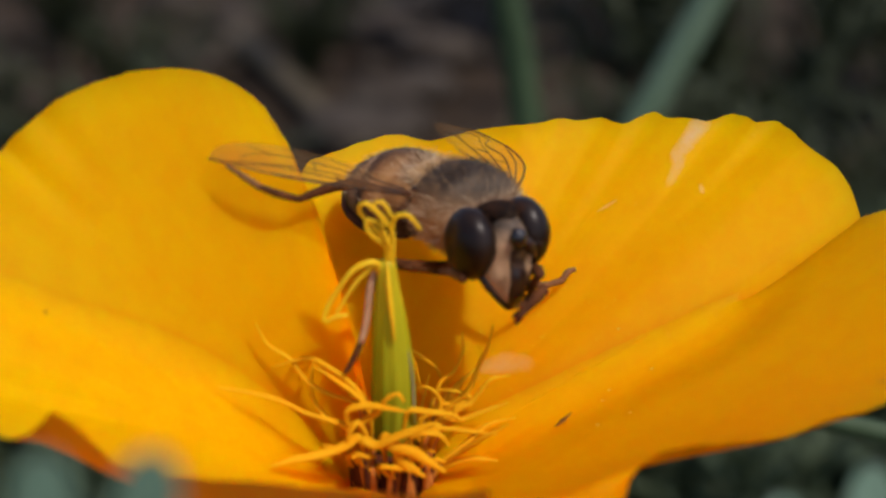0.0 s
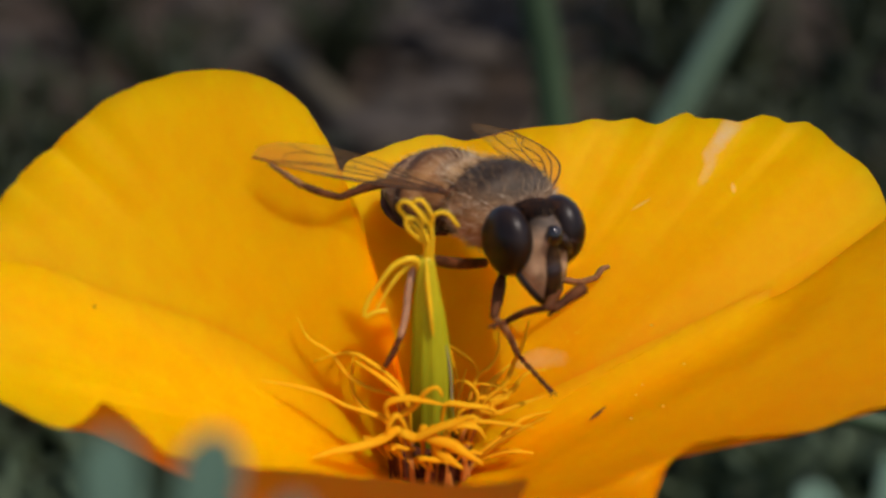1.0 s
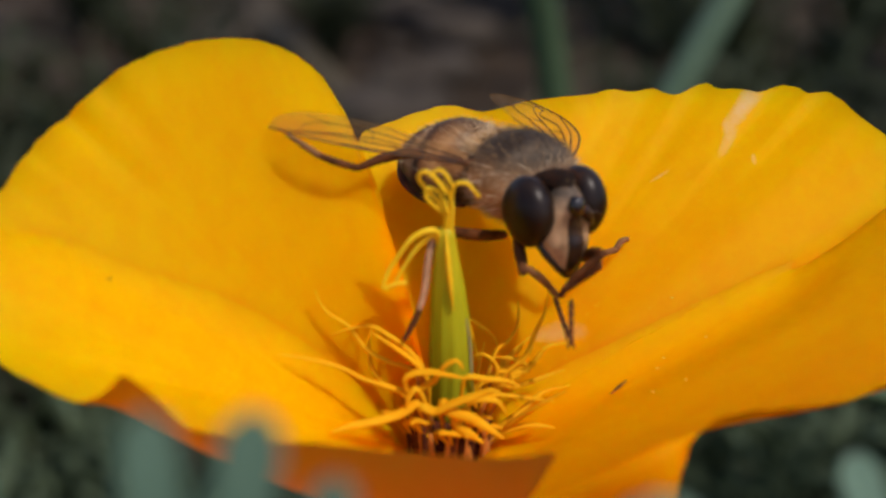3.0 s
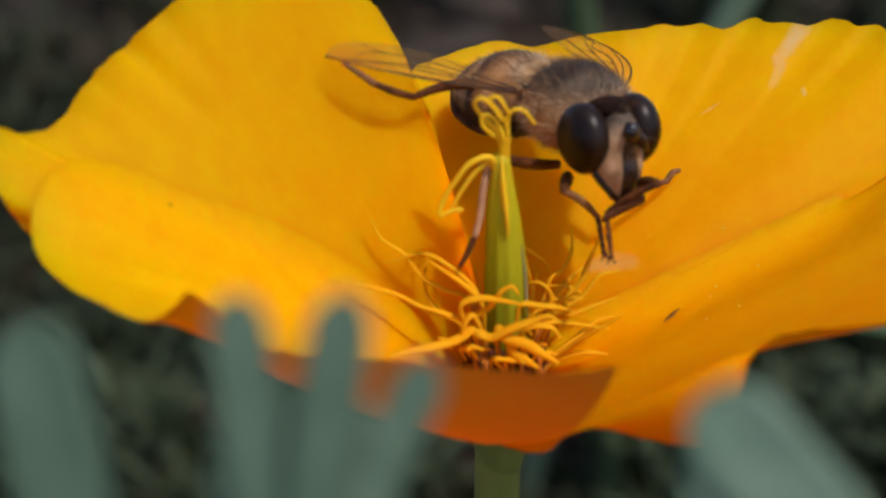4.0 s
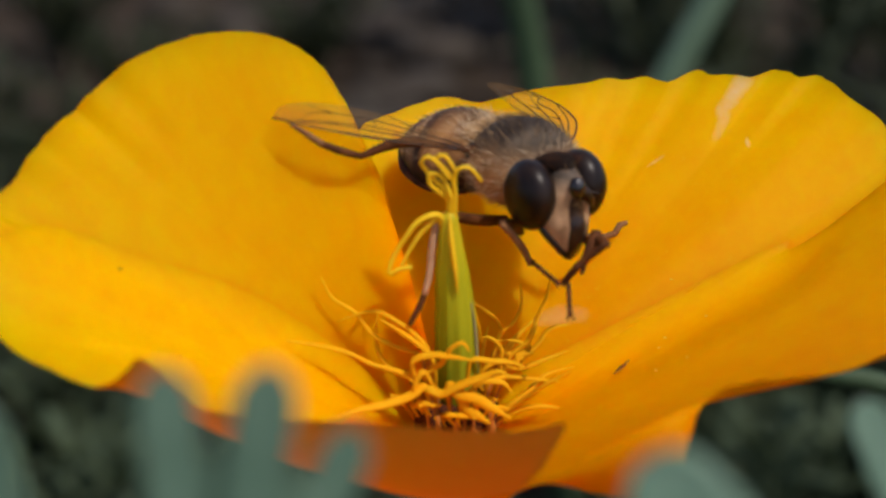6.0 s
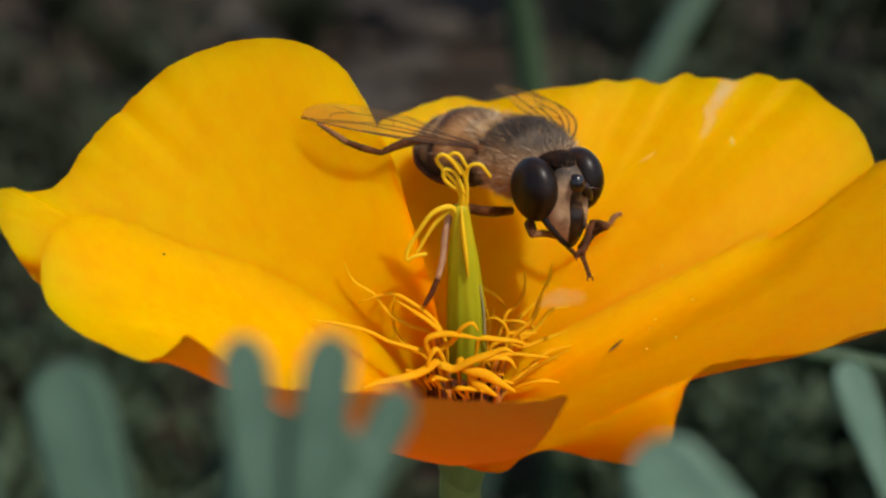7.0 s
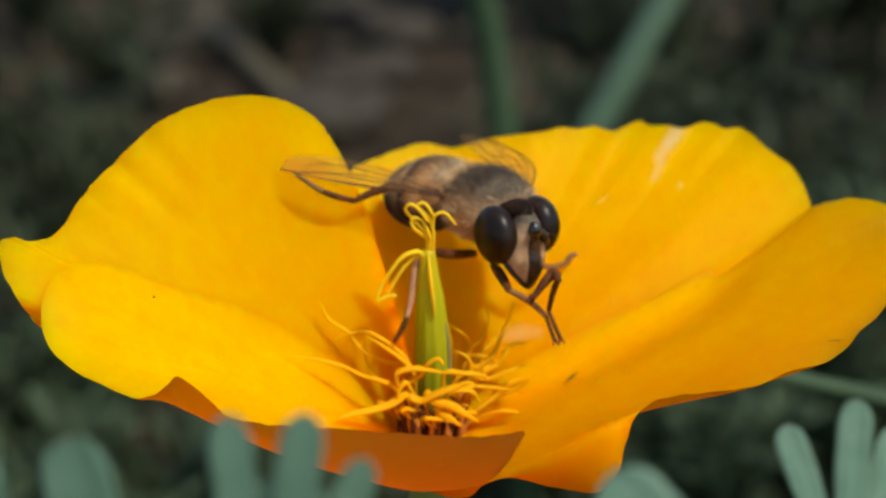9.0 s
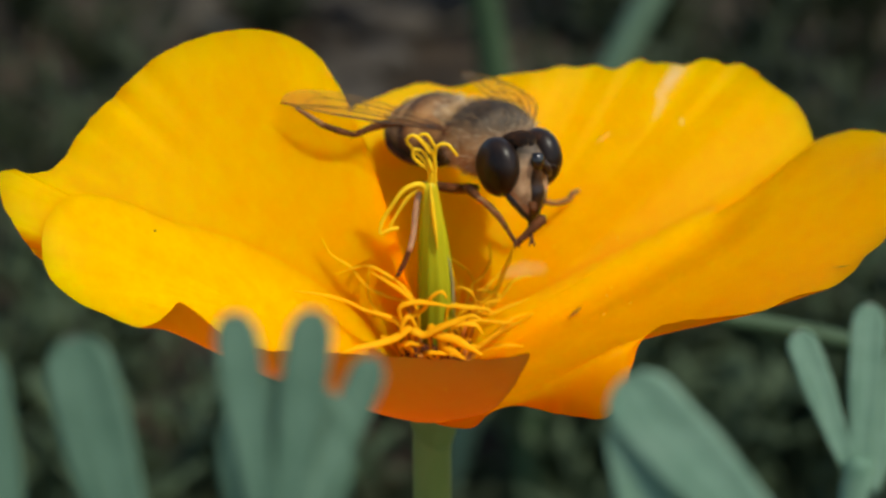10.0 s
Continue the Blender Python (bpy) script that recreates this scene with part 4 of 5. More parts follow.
def limb(name, pts, radii, mat, parent, label=""):
    """A still leg segment through points given round the flower's heart."""
    return part(name, mesh_of(name, *tube([on_fly(*p) for p in pts], radii, 16, 8)), mat, parent, label)


# hind and middle legs, which stand still
hl = limb("hind_leg", [(-0.6, 5.71, 10.07), (-1.6, 4.53, 10.69), (-2.58, 3.35, 10.89), (-3.56, 2.12, 10.88)], [0.18, 0.24, 0.21, 0.13], LEG, fly, "thick dark hind leg")
limb("shin", [(-3.56, 2.12, 10.88), (-4.35, 1.72, 11.25), (-5.04, 1.55, 11.59)], [0.13, 0.16, 0.13], LEG, hl)
limb("foot", [(-5.04, 1.55, 11.59), (-5.53, 1.51, 11.95), (-6.22, 1.48, 12.45)], [0.14, 0.12, 0.08], LEG_PALE, hl)
ml = limb("middle_leg", [(2.2, 3.3, 7.7), (1.55, 2.6, 7.93), (0.81, 1.8, 8.29), (0.11, 1.0, 8.71), (-0.51, 0.3, 9.01)], [0.2, 0.24, 0.24, 0.2, 0.15], LEG, fly, "slender middle leg with a pale shin")
limb("shin", [(-0.51, 0.3, 9.01), (-0.77, 0.0, 7.95), (-0.91, -0.2, 6.73), (-1.11, -0.3, 5.94)], [0.14, 0.15, 0.14, 0.12], SHIN_PINK, ml, "pale pinkish shin")
limb("foot", [(-1.11, -0.3, 5.94), (-1.35, -0.4, 5.38), (-1.7, -0.5, 4.75)], [0.12, 0.13, 0.09], LEG, ml)
fl = limb("middle_leg", [(4.0, 4.0, 8.6), (4.8, 3.8, 7.6), (5.3, 3.6, 6.9)], [0.22, 0.22, 0.16], LEG, fly, "slender middle leg with a pale shin")
limb("shin", [(5.3, 3.6, 6.9), (6.2, 4.9, 6.25), (6.95, 6.0, 6.0)], [0.13, 0.14, 0.13], LEG_PALE, fl)
limb("foot", [(6.95, 6.0, 6.0), (7.2, 6.2, 6.3), (7.5, 6.4, 6.35)], [0.13, 0.14, 0.1], LEG_PALE, fl)


def segment(name, length, radii, mat, label):
    """A leg segment along x from its upper joint."""
    n = len(radii)
    pts = [(length * i / (n - 1), 0, 0.05 * length * math.sin(math.pi * i / (n - 1))) for i in range(n)]
    return part(name, mesh_of(name, *tube(pts, radii, 16, 8)), mat, fly, label)


def foot_segment(name, length, mat):
    pieces = [tube([(length * i / 5 + 0.03, 0, 0), (length * (i + 0.5) / 5, 0, 0), (length * (i + 1) / 5, 0, 0)], [0.07, 0.11, 0.10], 6, 7) for i in range(5)]
    for s in (-1, 1):
        pieces.append(tube([(length, s * 0.03, 0), (length + 0.14, s * 0.12, -0.02), (length + 0.2, s * 0.1, -0.1)], [0.05, 0.03], 5, 5))
    return part(name, mesh_of(name, *join(*pieces)), mat, fly, "jointed dark front foot with claws")


RIGHT_LEG = (segment("front_thigh", 2.3, [0.15, 0.26, 0.24, 0.17], LEG, "dark front thigh"), segment("front_shin", 2.4, [0.13, 0.16, 0.15, 0.12], LEG_PALE, "front shin with a dark end"), foot_segment("front_foot", 2.3, LEG))
LEFT_LEG = (segment("front_thigh", 2.3, [0.15, 0.26, 0.24, 0.17], LEG, "dark front thigh"), segment("front_shin", 2.4, [0.13, 0.16, 0.15, 0.12], LEG, "front shin with a dark end"), foot_segment("front_foot", 2.3, LEG))


def fur(name, where, radii, shape, count, size, keep, mat, parent, seed, width=0.006, label="short tan fur"):
    """Short hairs that stand on a rounded body, swept back."""
    rnd = random.Random(seed)
    verts, faces = [], []
    while len(faces) < count:
        v = np.array([rnd.gauss(0, 1) for _ in range(3)])
        v /= np.linalg.norm(v)
        if not keep(v):
            continue
        p = np.array(where) + np.array(shape(v)) * np.array(radii)
        d = v + np.array((-0.7, 0, 0)) + np.array([rnd.uniform(-0.4, 0.4) for _ in range(3)])
        d /= np.linalg.norm(d)
        s = np.cross(d, [rnd.uniform(-1, 1) for _ in range(3)])
        s *= width / (np.linalg.norm(s) + 1e-6)
        n = len(verts)
        verts += [p - s - d * 0.05, p + s - d * 0.05, p + d * size * rnd.uniform(0.6, 1.2)]
        faces.append((n, n + 1, n + 2))
    return tagged(part(name, mesh_of(name, verts, faces, False), mat, parent, label), kind="stuff")


fur("fur", (0.15, 0, -0.45), (2.75, 2.2, 1.88), thorax_shape, 5500, 0.34, lambda v: True, THORAX, fly, 3)
fur("fur", (0, 0, 0), (2.9, 2.45, 1.95), abdomen_shape, 2500, 0.2, lambda v: True, ABDOMEN, abdomen, 4)
fur("fur", (0.15, 0, -0.45), (2.75, 2.2, 1.88), thorax_shape, 2200, 0.46, lambda v: v[2] < 0.35, HAIR, fly, 13)
fur("fur", (0.15, 0, -0.45), (2.75, 2.2, 1.88), thorax_shape, 700, 0.42, lambda v: v[2] > 0.2, HAIR, fly, 14)
fur("fur", (-1.9, -0.2, 0.42), (0.95, 1.5, 0.46), lambda v: v, 900, 0.42, lambda v: v[2] > -0.2, HAIR, fly, 15)
fur("fur", (0, 0, 0), (2.9, 2.45, 1.95), abdomen_shape, 1300, 0.34, lambda v: v[0] > 0.1, HAIR, abdomen, 16)


# tufts that set the body's pattern off: pale along the seams, dark on the back
fur("fur", (0.15, 0, -0.45), (2.75, 2.2, 1.88), thorax_shape, 420, 0.45, lambda v: v[0] > 0.55 and v[2] > -0.5, HAIR_PALE, fly, 31, 0.011, "pale fur behind the head")
fur("fur", (0.15, 0, -0.45), (2.75, 2.2, 1.88), thorax_shape, 380, 0.55, lambda v: v[1] < -0.35 and abs(v[2]) < 0.5, HAIR_PALE, fly, 32, 0.011, "pale fur on the flank")
fur("fur", (-1.9, -0.2, 0.42), (0.95, 1.5, 0.46), lambda v: v, 330, 0.62, lambda v: v[2] > -0.1 and v[1] < 0.3, HAIR_PALE, fly, 33, 0.012, "pale fur on the shield")
fur("fur", (0.15, 0, -0.45), (2.75, 2.2, 1.88), thorax_shape, 600, 0.3, lambda v: v[2] > 0.35 and -0.7 < v[0] < 0.45, HAIR_DARK, fly, 34, 0.012, "dark fur on the back")
fur("fur", (0, 0, 0), (2.9, 2.45, 1.95), abdomen_shape, 420, 0.28, lambda v: v[2] > 0.1, HAIR_PALE, abdomen, 35, 0.009, "pale fur on the abdomen")
fur("fur", (0, 0, 0), (2.9, 2.45, 1.95), abdomen_shape, 420, 0.2, lambda v: v[2] > 0.4 and v[1] > -0.5, HAIR_DARK, abdomen, 36, 0.012, "dark fur on the back")


def bristles(name, line, count, size, mat, parent, seed):
    """Short hairs along a leg segment, given round the flower's heart."""
    rnd = random.Random(seed)
    c = spline([on_fly(*p) for p in line], 40)
    verts, faces = [], []
    for _ in range(count):
        p = c[rnd.randrange(40)]
        d = np.array([rnd.gauss(0, 1) for _ in range(3)])
        d /= np.linalg.norm(d)
        s = np.cross(d, [rnd.uniform(-1, 1) for _ in range(3)])
        s *= 0.008 / (np.linalg.norm(s) + 1e-6)
        n = len(verts)
        verts += [p - s + d * 0.1, p + s + d * 0.1, p + d * (0.15 + size * rnd.uniform(0.5, 1.2))]
        faces.append((n, n + 1, n + 2))
    return tagged(part(name, mesh_of(name, verts, faces, False), mat, parent, "short dark bristles"), kind="stuff")


fur("fur", (0.1, 0, -0.2), (1.45, 0.9, 1.9), lambda v: v, 500, 0.2, lambda v: v[0] > 0.55 and abs(v[1]) < 0.75, HAIR, head, 6)
fur("fur", (0.3, 0, 1.2), (0.8, 0.9, 0.45), lambda v: v, 260, 0.34, lambda v: v[2] > 0.1, LEG, head, 7)
bristles("bristle", [(-3.56, 2.12, 10.88), (-4.35, 1.72, 11.25), (-5.04, 1.55, 11.59), (-6.22, 1.48, 12.45)], 160, 0.16, LEG, hl, 21)
bristles("bristle", [(-0.6, 5.71, 10.07), (-1.6, 4.53, 10.69), (-2.58, 3.35, 10.89), (-3.56, 2.12, 10.88)], 160, 0.22, LEG, hl, 22)

# leaves round the flower -------------------------------------------------------------
def blade(a, b, width, fold=0.05, droop=0.0, tip=0.86):
    """A strap-shaped leaf lobe from a to b with a rounded tip and a shallow keel."""
    a, b = np.array(a, float), np.array(b, float)
    d = b - a
    side = np.cross(d, (0.0, -1.0, 0.25))
    side /= np.linalg.norm(side)
    nrm = np.cross(side, d / np.linalg.norm(d))
    g = []
    n, m = 30, 9
    for i in range(n):
        u = 1 - (1 - i / (n - 1)) ** 1.8
        round_tip = math.sqrt(max(0.0004, 1 - max(0.0, (u - tip) / (1 - tip)) ** 2))
        w = width * (0.42 + 0.58 * min(1, u / 0.6) ** 0.8) * round_tip * 0.5
        c = a + d * u + nrm * droop * u * u
        g.append([c + side * w * (k / (m // 2) - 1) + nrm * fold * width * round_tip * abs(k / (m // 2) - 1) ** 1.6 for k in range(m)])
    v, f, uv = sheet(g, 0.08)
    return mesh_of("lobe", v, f, uvs=uv)


def leaf(origin, lobes, stalk, label, mat=LEAF):
    """A divided leaf: a stalk up from the soil and lobes, all given round the flower's heart."""
    ob = new("poppy_leaf")
    o = np.array(origin, float)
    ob.location = W(*origin)
    st = [np.array(p, float) - o for p in stalk]
    part("stalk", mesh_of("stalk", *tube(st, [0.5, 0.4, 0.35], 16, 8)), mat, ob)
    for a, b, w, *rest in lobes:
        part("lobe", blade(np.array(a) - o, np.array(b) - o, w, *rest), mat, ob)
    return tagged(ob, label, "leaf", "leaves round the flower")


leaf_front = leaf((-5.0, -36, 10.2), [((-5.2, -36, 12.0), (-6.05, -33, 17.4), 1.2), ((-4.8, -36.1, 11.8), (-3.85, -33.1, 17.5), 1.25), ((-4.4, -36, 12.2), (-2.2, -33, 16.0), 1.05), ((-4.9, -36.2, 10.2), (-4.5, -33.6, 15.75), 3.7, 0.04, 0.0, 0.7)],
                  [(-4.9, -36, 12), (-4.8, -30, -20), (-4, -18, -UP - 1)], "blue-green divided leaf with finger lobes")
leaf_left = leaf((-10.2, -36, 9), [((-8.3, -36.5, 9.4), (-10.35, -33, 16.8), 1.95), ((-11.6, -36.5, 10), (-12.6, -33.4, 16.6), 1.0), ((-9.3, -37.4, 10.2), (-9.9, -36.0, 13.2), 0.9)],
                 [(-9.4, -36.3, 10.4), (-10, -30, -20), (-9, -17, -UP - 1)], "dark blue-green leaf with a long rounded lobe")
leaf_right = leaf((7.0, -35, 7), [((9.3, -36, 10.3), (4.38, -33, 15.1), 2.1), ((5.9, -35.6, 8.0), (4.7, -33.2, 14.3), 1.8)],
                  [(8.8, -35.5, 10.8), (8.5, -28, -20), (6, -14, -UP - 1)], "pale blue-green leaf with a broad slanting lobe", LEAF_PALE)
leaf_fork = leaf((13.4, -26, 5.5), [((13.0, -26, 8.2), (11.45, -24, 12.3), 1.05), ((13.35, -26.1, 7.6), (13.75, -24.1, 13.3), 1.15), ((13.8, -26, 7.2), (15.2, -24, 12.2), 1.1)],
                 [(13.3, -26, 8.4), (13.5, -22, -20), (11, -10, -UP - 1)], "pale blue-green forked leaf", LEAF_PALE)

# stalks and tufts behind
def background_stalk(pts, r, mat=STALK_FAR):
    ob = part("background_stalk", mesh_of("background_stalk", *tube([(p[0], p[1], p[2] + UP) for p in pts], r, 24, 10)), mat)
    return tagged(ob, "blurred green flower stalk standing behind the poppy", "stalk", "stalks behind")


background_stalk([(17, 150, -UP), (15, 150, -57), (13, 150, -40), (10.9, 150, -26), (9.3, 150, -17), (4.8, 150, -2), (-8, 150, 40)], [2.4, 2.3, 2.1, 2.0])
background_stalk([(-4, 150, -UP), (16, 150, -57), (21.2, 150, -42.6), (29, 150, -26), (33.5, 150, -17), (38.4, 150, -4), (52, 150, 40)], [2.2, 2.1, 2.0, 2.0], STALK_PALE)
background_stalk([(92, 42, -UP), (84, 37, -60), (60, 32, -24), (36.3, 30, -15.6), (28.5, 30, -13.5), (18.2, 30, -11.2), (11, 30, -10.2)], [1.2, 1.0, 0.85, 0.75, 0.6])


def frond(top, size, rnd):
    """One finely divided leaf: a bent stalk with many narrow lobes along it."""
    bend = np.array((0, 0, size * 0.1))
    line = spline([(0, 0, -3), top * 0.5 + bend, top], 12)
    pieces = [tube(line[::3], [0.8, 0.6, 0.3], 8, 5)]
    for k in range(26):
        q = line[rnd.randrange(4, 12)]
        d = np.array([rnd.uniform(-1, 1), rnd.uniform(-1, 1), rnd.uniform(-0.2, 0.9)]) + top / np.linalg.norm(top) * 0.6
        d *= size * rnd.uniform(0.14, 0.30) / np.linalg.norm(d)
        mid = q + d * 0.55 + np.array((0, 0, rnd.uniform(0.0, 0.05) * size))
        pieces.append(tube([q, mid, q + d], [size * 0.012, size * 0.028, size * 0.018], 6, 6, 0.35))
    return join(*pieces)


def tuft(x, y, size, seed, mat=LEAF_FAR):
    """A low clump of finely divided foliage on the soil."""
    rnd = random.Random(seed)
    ob = new("leaf_clump")
    ob.location = (x * MM, y * MM, 0)
    for k in range(20):
        a, lean = rnd.uniform(0, 6.28), rnd.uniform(0.2, 1.0)
        top = np.array((math.cos(a) * lean, math.sin(a) * lean, rnd.uniform(0.7, 1.2))) * size
        part("frond", mesh_of("frond", *frond(top, size, rnd)), mat, ob)
    return tagged(ob, "low dark green clump of finely divided foliage on soil", "plant", "clumps behind")


rnd = random.Random(5)
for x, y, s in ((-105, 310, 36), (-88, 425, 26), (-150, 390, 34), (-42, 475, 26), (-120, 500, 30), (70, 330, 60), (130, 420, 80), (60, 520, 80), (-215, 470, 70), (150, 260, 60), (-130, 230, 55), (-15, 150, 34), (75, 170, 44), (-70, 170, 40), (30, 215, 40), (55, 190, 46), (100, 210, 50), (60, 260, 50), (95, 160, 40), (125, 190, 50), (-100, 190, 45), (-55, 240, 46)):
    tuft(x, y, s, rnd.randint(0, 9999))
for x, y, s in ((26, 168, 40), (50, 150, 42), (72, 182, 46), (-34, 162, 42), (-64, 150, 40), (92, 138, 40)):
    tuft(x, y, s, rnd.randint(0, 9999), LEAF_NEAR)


def litter():
    """Straw and stalk bits strewn on the soil."""
    rnd = random.Random(8)
    pieces = []
    for k in range(260):
        x, y, a, l = rnd.uniform(-260, 260), rnd.uniform(20, 520), rnd.uniform(0, 3.14), rnd.uniform(10, 45)
        z = rnd.uniform(1, 6)
        pieces.append(tube([(x, y, z), (x + l * math.cos(a) / 2, y + l * math.sin(a) / 2, z + 2), (x + l * math.cos(a), y + l * math.sin(a), z)], [rnd.uniform(0.5, 1.6)] * 2, 5, 5))
    ob = part("plant_litter", mesh_of("plant_litter", *join(*pieces)), STRAW)
    return tagged(ob, "dry straw and stalk bits strewn on soil", "litter", kind="stuff")


litter()
dry = part("dry_stalk", mesh_of("dry_stalk", *tube([(-72, 526, 3), (-50, 466, 5), (-31, 416, 3)], [4.0, 4.6, 3.6], 14, 8, 0.6)), STRAW)
tagged(dry, "pale dry stalk lying on the dark soil", "stalk")


def stones():
    """Pale crumbs and pebbles scattered over the soil."""
    rnd = random.Random(17)
    pieces = []
    for k in range(150):
        x, y, r = rnd.uniform(-230, 230), rnd.uniform(150, 620), rnd.uniform(2.0, 6.5)
        turn = rnd.uniform(0, 6.28)
        pieces.append(blob((x, y, r * 0.35), (r, r * rnd.uniform(0.6, 0.9), r * 0.6), lambda v: (v[0] * (1 + 0.2 * math.sin(3 * v[1] + turn)), v[1], v[2] * (1 + 0.15 * math.cos(4 * v[0] + turn))), 10, 7))
    for k in range(34):
        x, y, r = rnd.uniform(-230, 0), rnd.uniform(380, 680), rnd.uniform(6, 15)
        turn = rnd.uniform(0, 6.28)
        pieces.append(blob((x, y, r * 0.3), (r, r * rnd.uniform(0.6, 0.9), r * 0.6), lambda v: (v[0] * (1 + 0.2 * math.sin(3 * v[1] + turn)), v[1], v[2] * (1 + 0.15 * math.cos(4 * v[0] + turn))), 12, 8))
    ob = part("pebbles", mesh_of("pebbles", *join(*pieces)), STONE)
    return tagged(ob, "greyish brown pebbles and crumbs lying on soil", "pebbles", kind="stuff")


stones()


def motions():
    walk(RIGHT_LEG[0], [
        (0.0, pose(0.00156, -0.00162, -0.00182, 0, -7, -20)),
        (0.5, pose(0.00202, -0.00094, -0.00240, 0, 10, -53)),
        (1.0, pose(0.00191, -0.00111, -0.00250, 0, 23, -40)),
        (1.5, pose(0.00180, -0.00128, -0.00241, 0, 37, 4)),
        (2.0, pose(0.00174, -0.00137, -0.00221, 0, 34, 10)),
        (3.5, pose(0.00180, -0.00128, -0.00231, 0, -2, -39)),
        (4.0, pose(0.00176, -0.00137, -0.00251, 0, -6, -39)),
        (4.5, pose(0.00177, -0.00137, -0.00271, 0, -6, -40)),
        (5.0, pose(0.00177, -0.00137, -0.00271, 0, -8, -43)),
        (5.5, pose(0.00181, -0.00128, -0.00261, 0, -31, -59)),
        (7.0, pose(0.00192, -0.00111, -0.00260, 0, -11, -31)),
        (7.5, pose(0.00198, -0.00103, -0.00270, 0, 23, -8)),
        (8.0, pose(0.00197, -0.00103, -0.00250, 0, 28, -2)),
        (8.5, pose(0.00193, -0.00111, -0.00280, 0, 11, -2)),
        (9.0, pose(0.00197, -0.00103, -0.00260, 0, 7, -14)),
        (9.5, pose(0.00176, -0.00137, -0.00261, 0, -7, -41)),
        (10.0, pose(0.00120, -0.00222, -0.00204, 0, -11, -20)),
    ])
    walk(RIGHT_LEG[1], [
        (0.0, pose(0.00371, -0.00239, -0.00154, 0, 17, 172)),
        (0.5, pose(0.00338, -0.00275, -0.00280, 0, 19, 89)),
        (1.0, pose(0.00355, -0.00247, -0.00339, 0, 57, 98)),
        (1.5, pose(0.00363, -0.00116, -0.00380, 0, 44, 111)),
        (2.0, pose(0.00362, -0.00104, -0.00350, 0, 41, 91)),
        (3.5, pose(0.00358, -0.00274, -0.00222, 0, 45, 91)),
        (4.0, pose(0.00353, -0.00281, -0.00227, 0, 40, 96)),
        (4.5, pose(0.00352, -0.00284, -0.00247, 0, 35, 95)),
        (5.0, pose(0.00344, -0.00292, -0.00239, 0, 38, 91)),
        (5.5, pose(0.00282, -0.00298, -0.00143, 0, 64, 72)),
        (7.0, pose(0.00385, -0.00228, -0.00218, 0, 22, 114)),
        (7.5, pose(0.00408, -0.00131, -0.00360, 0, 32, 33)),
        (8.0, pose(0.00399, -0.00109, -0.00360, 0, 43, 72)),
        (8.5, pose(0.00418, -0.00120, -0.00325, 0, 45, 77)),
        (9.0, pose(0.00419, -0.00159, -0.00288, 0, 39, 71)),
        (9.5, pose(0.00347, -0.00287, -0.00232, 0, 36, 80)),
        (10.0, pose(0.00332, -0.00300, -0.00161, 0, 49, 81)),
    ])
    walk(RIGHT_LEG[2], [
        (0.0, pose(0.00144, -0.00209, -0.00226, 0, -26, -64)),
        (0.5, pose(0.00342, -0.00048, -0.00359, 0, -3, 9)),
        (1.0, pose(0.00337, -0.00117, -0.00540, 0, 17, 5)),
        (1.5, pose(0.00302, 0.00046, -0.00547, 0, 7, -10)),
        (2.0, pose(0.00357, 0.00076, -0.00509, 0, 1, -19)),
        (3.5, pose(0.00355, -0.00103, -0.00390, 0, 18, -22)),
        (4.0, pose(0.00334, -0.00098, -0.00380, 0, 17, -27)),
        (4.5, pose(0.00334, -0.00089, -0.00386, 0, 21, -24)),
        (5.0, pose(0.00339, -0.00101, -0.00385, 0, 17, -22)),
        (5.5, pose(0.00314, -0.00196, -0.00358, 0, 5, -3)),
        (7.0, pose(0.00295, -0.00024, -0.00306, 0, -2, -14)),
        (7.5, pose(0.00589, -0.00012, -0.00497, 0, -12, -12)),
        (8.0, pose(0.00453, 0.00057, -0.00524, 0, 9, -13)),
        (8.5, pose(0.00458, 0.00046, -0.00494, 0, -6, -25)),
        (9.0, pose(0.00478, 0.00018, -0.00439, 0, 4, -25)),
        (9.5, pose(0.00381, -0.00095, -0.00372, 0, 22, -17)),
        (10.0, pose(0.00356, -0.00145, -0.00342, 0, -5, -24)),
    ])
    walk(LEFT_LEG[0], [
        (0.0, pose(0.00369, 0.00083, -0.00191, 0, -22, -28)),
        (0.5, pose(0.00293, -0.00044, -0.00255, 0, -1, -37)),
        (1.0, pose(0.00357, 0.00057, -0.00272, 0, -3, -46)),
        (1.5, pose(0.00352, 0.00049, -0.00282, 0, -15, -21)),
        (2.0, pose(0.00348, 0.00040, -0.00302, 0, -20, -17)),
        (3.5, pose(0.00367, 0.00074, -0.00261, 0, -32, -15)),
        (4.0, pose(0.00362, 0.00066, -0.00271, 0, -25, -16)),
        (4.5, pose(0.00367, 0.00074, -0.00261, 0, -23, -20)),
        (5.0, pose(0.00371, 0.00083, -0.00241, 0, -21, -21)),
        (5.5, pose(0.00363, 0.00066, -0.00281, 0, -19, -17)),
        (7.0, pose(0.00378, 0.00091, -0.00261, 0, -26, -20)),
        (7.5, pose(0.00364, 0.00066, -0.00301, 0, -16, -28)),
        (8.0, pose(0.00378, 0.00091, -0.00261, 0, -20, -26)),
        (8.5, pose(0.00373, 0.00083, -0.00281, 0, -20, -26)),
        (9.0, pose(0.00384, 0.00100, -0.00270, 0, -17, -27)),
        (9.5, pose(0.00367, 0.00074, -0.00261, 0, -16, -27)),
        (10.0, pose(0.00329, 0.00015, -0.00243, 0, -13, -35)),
    ])
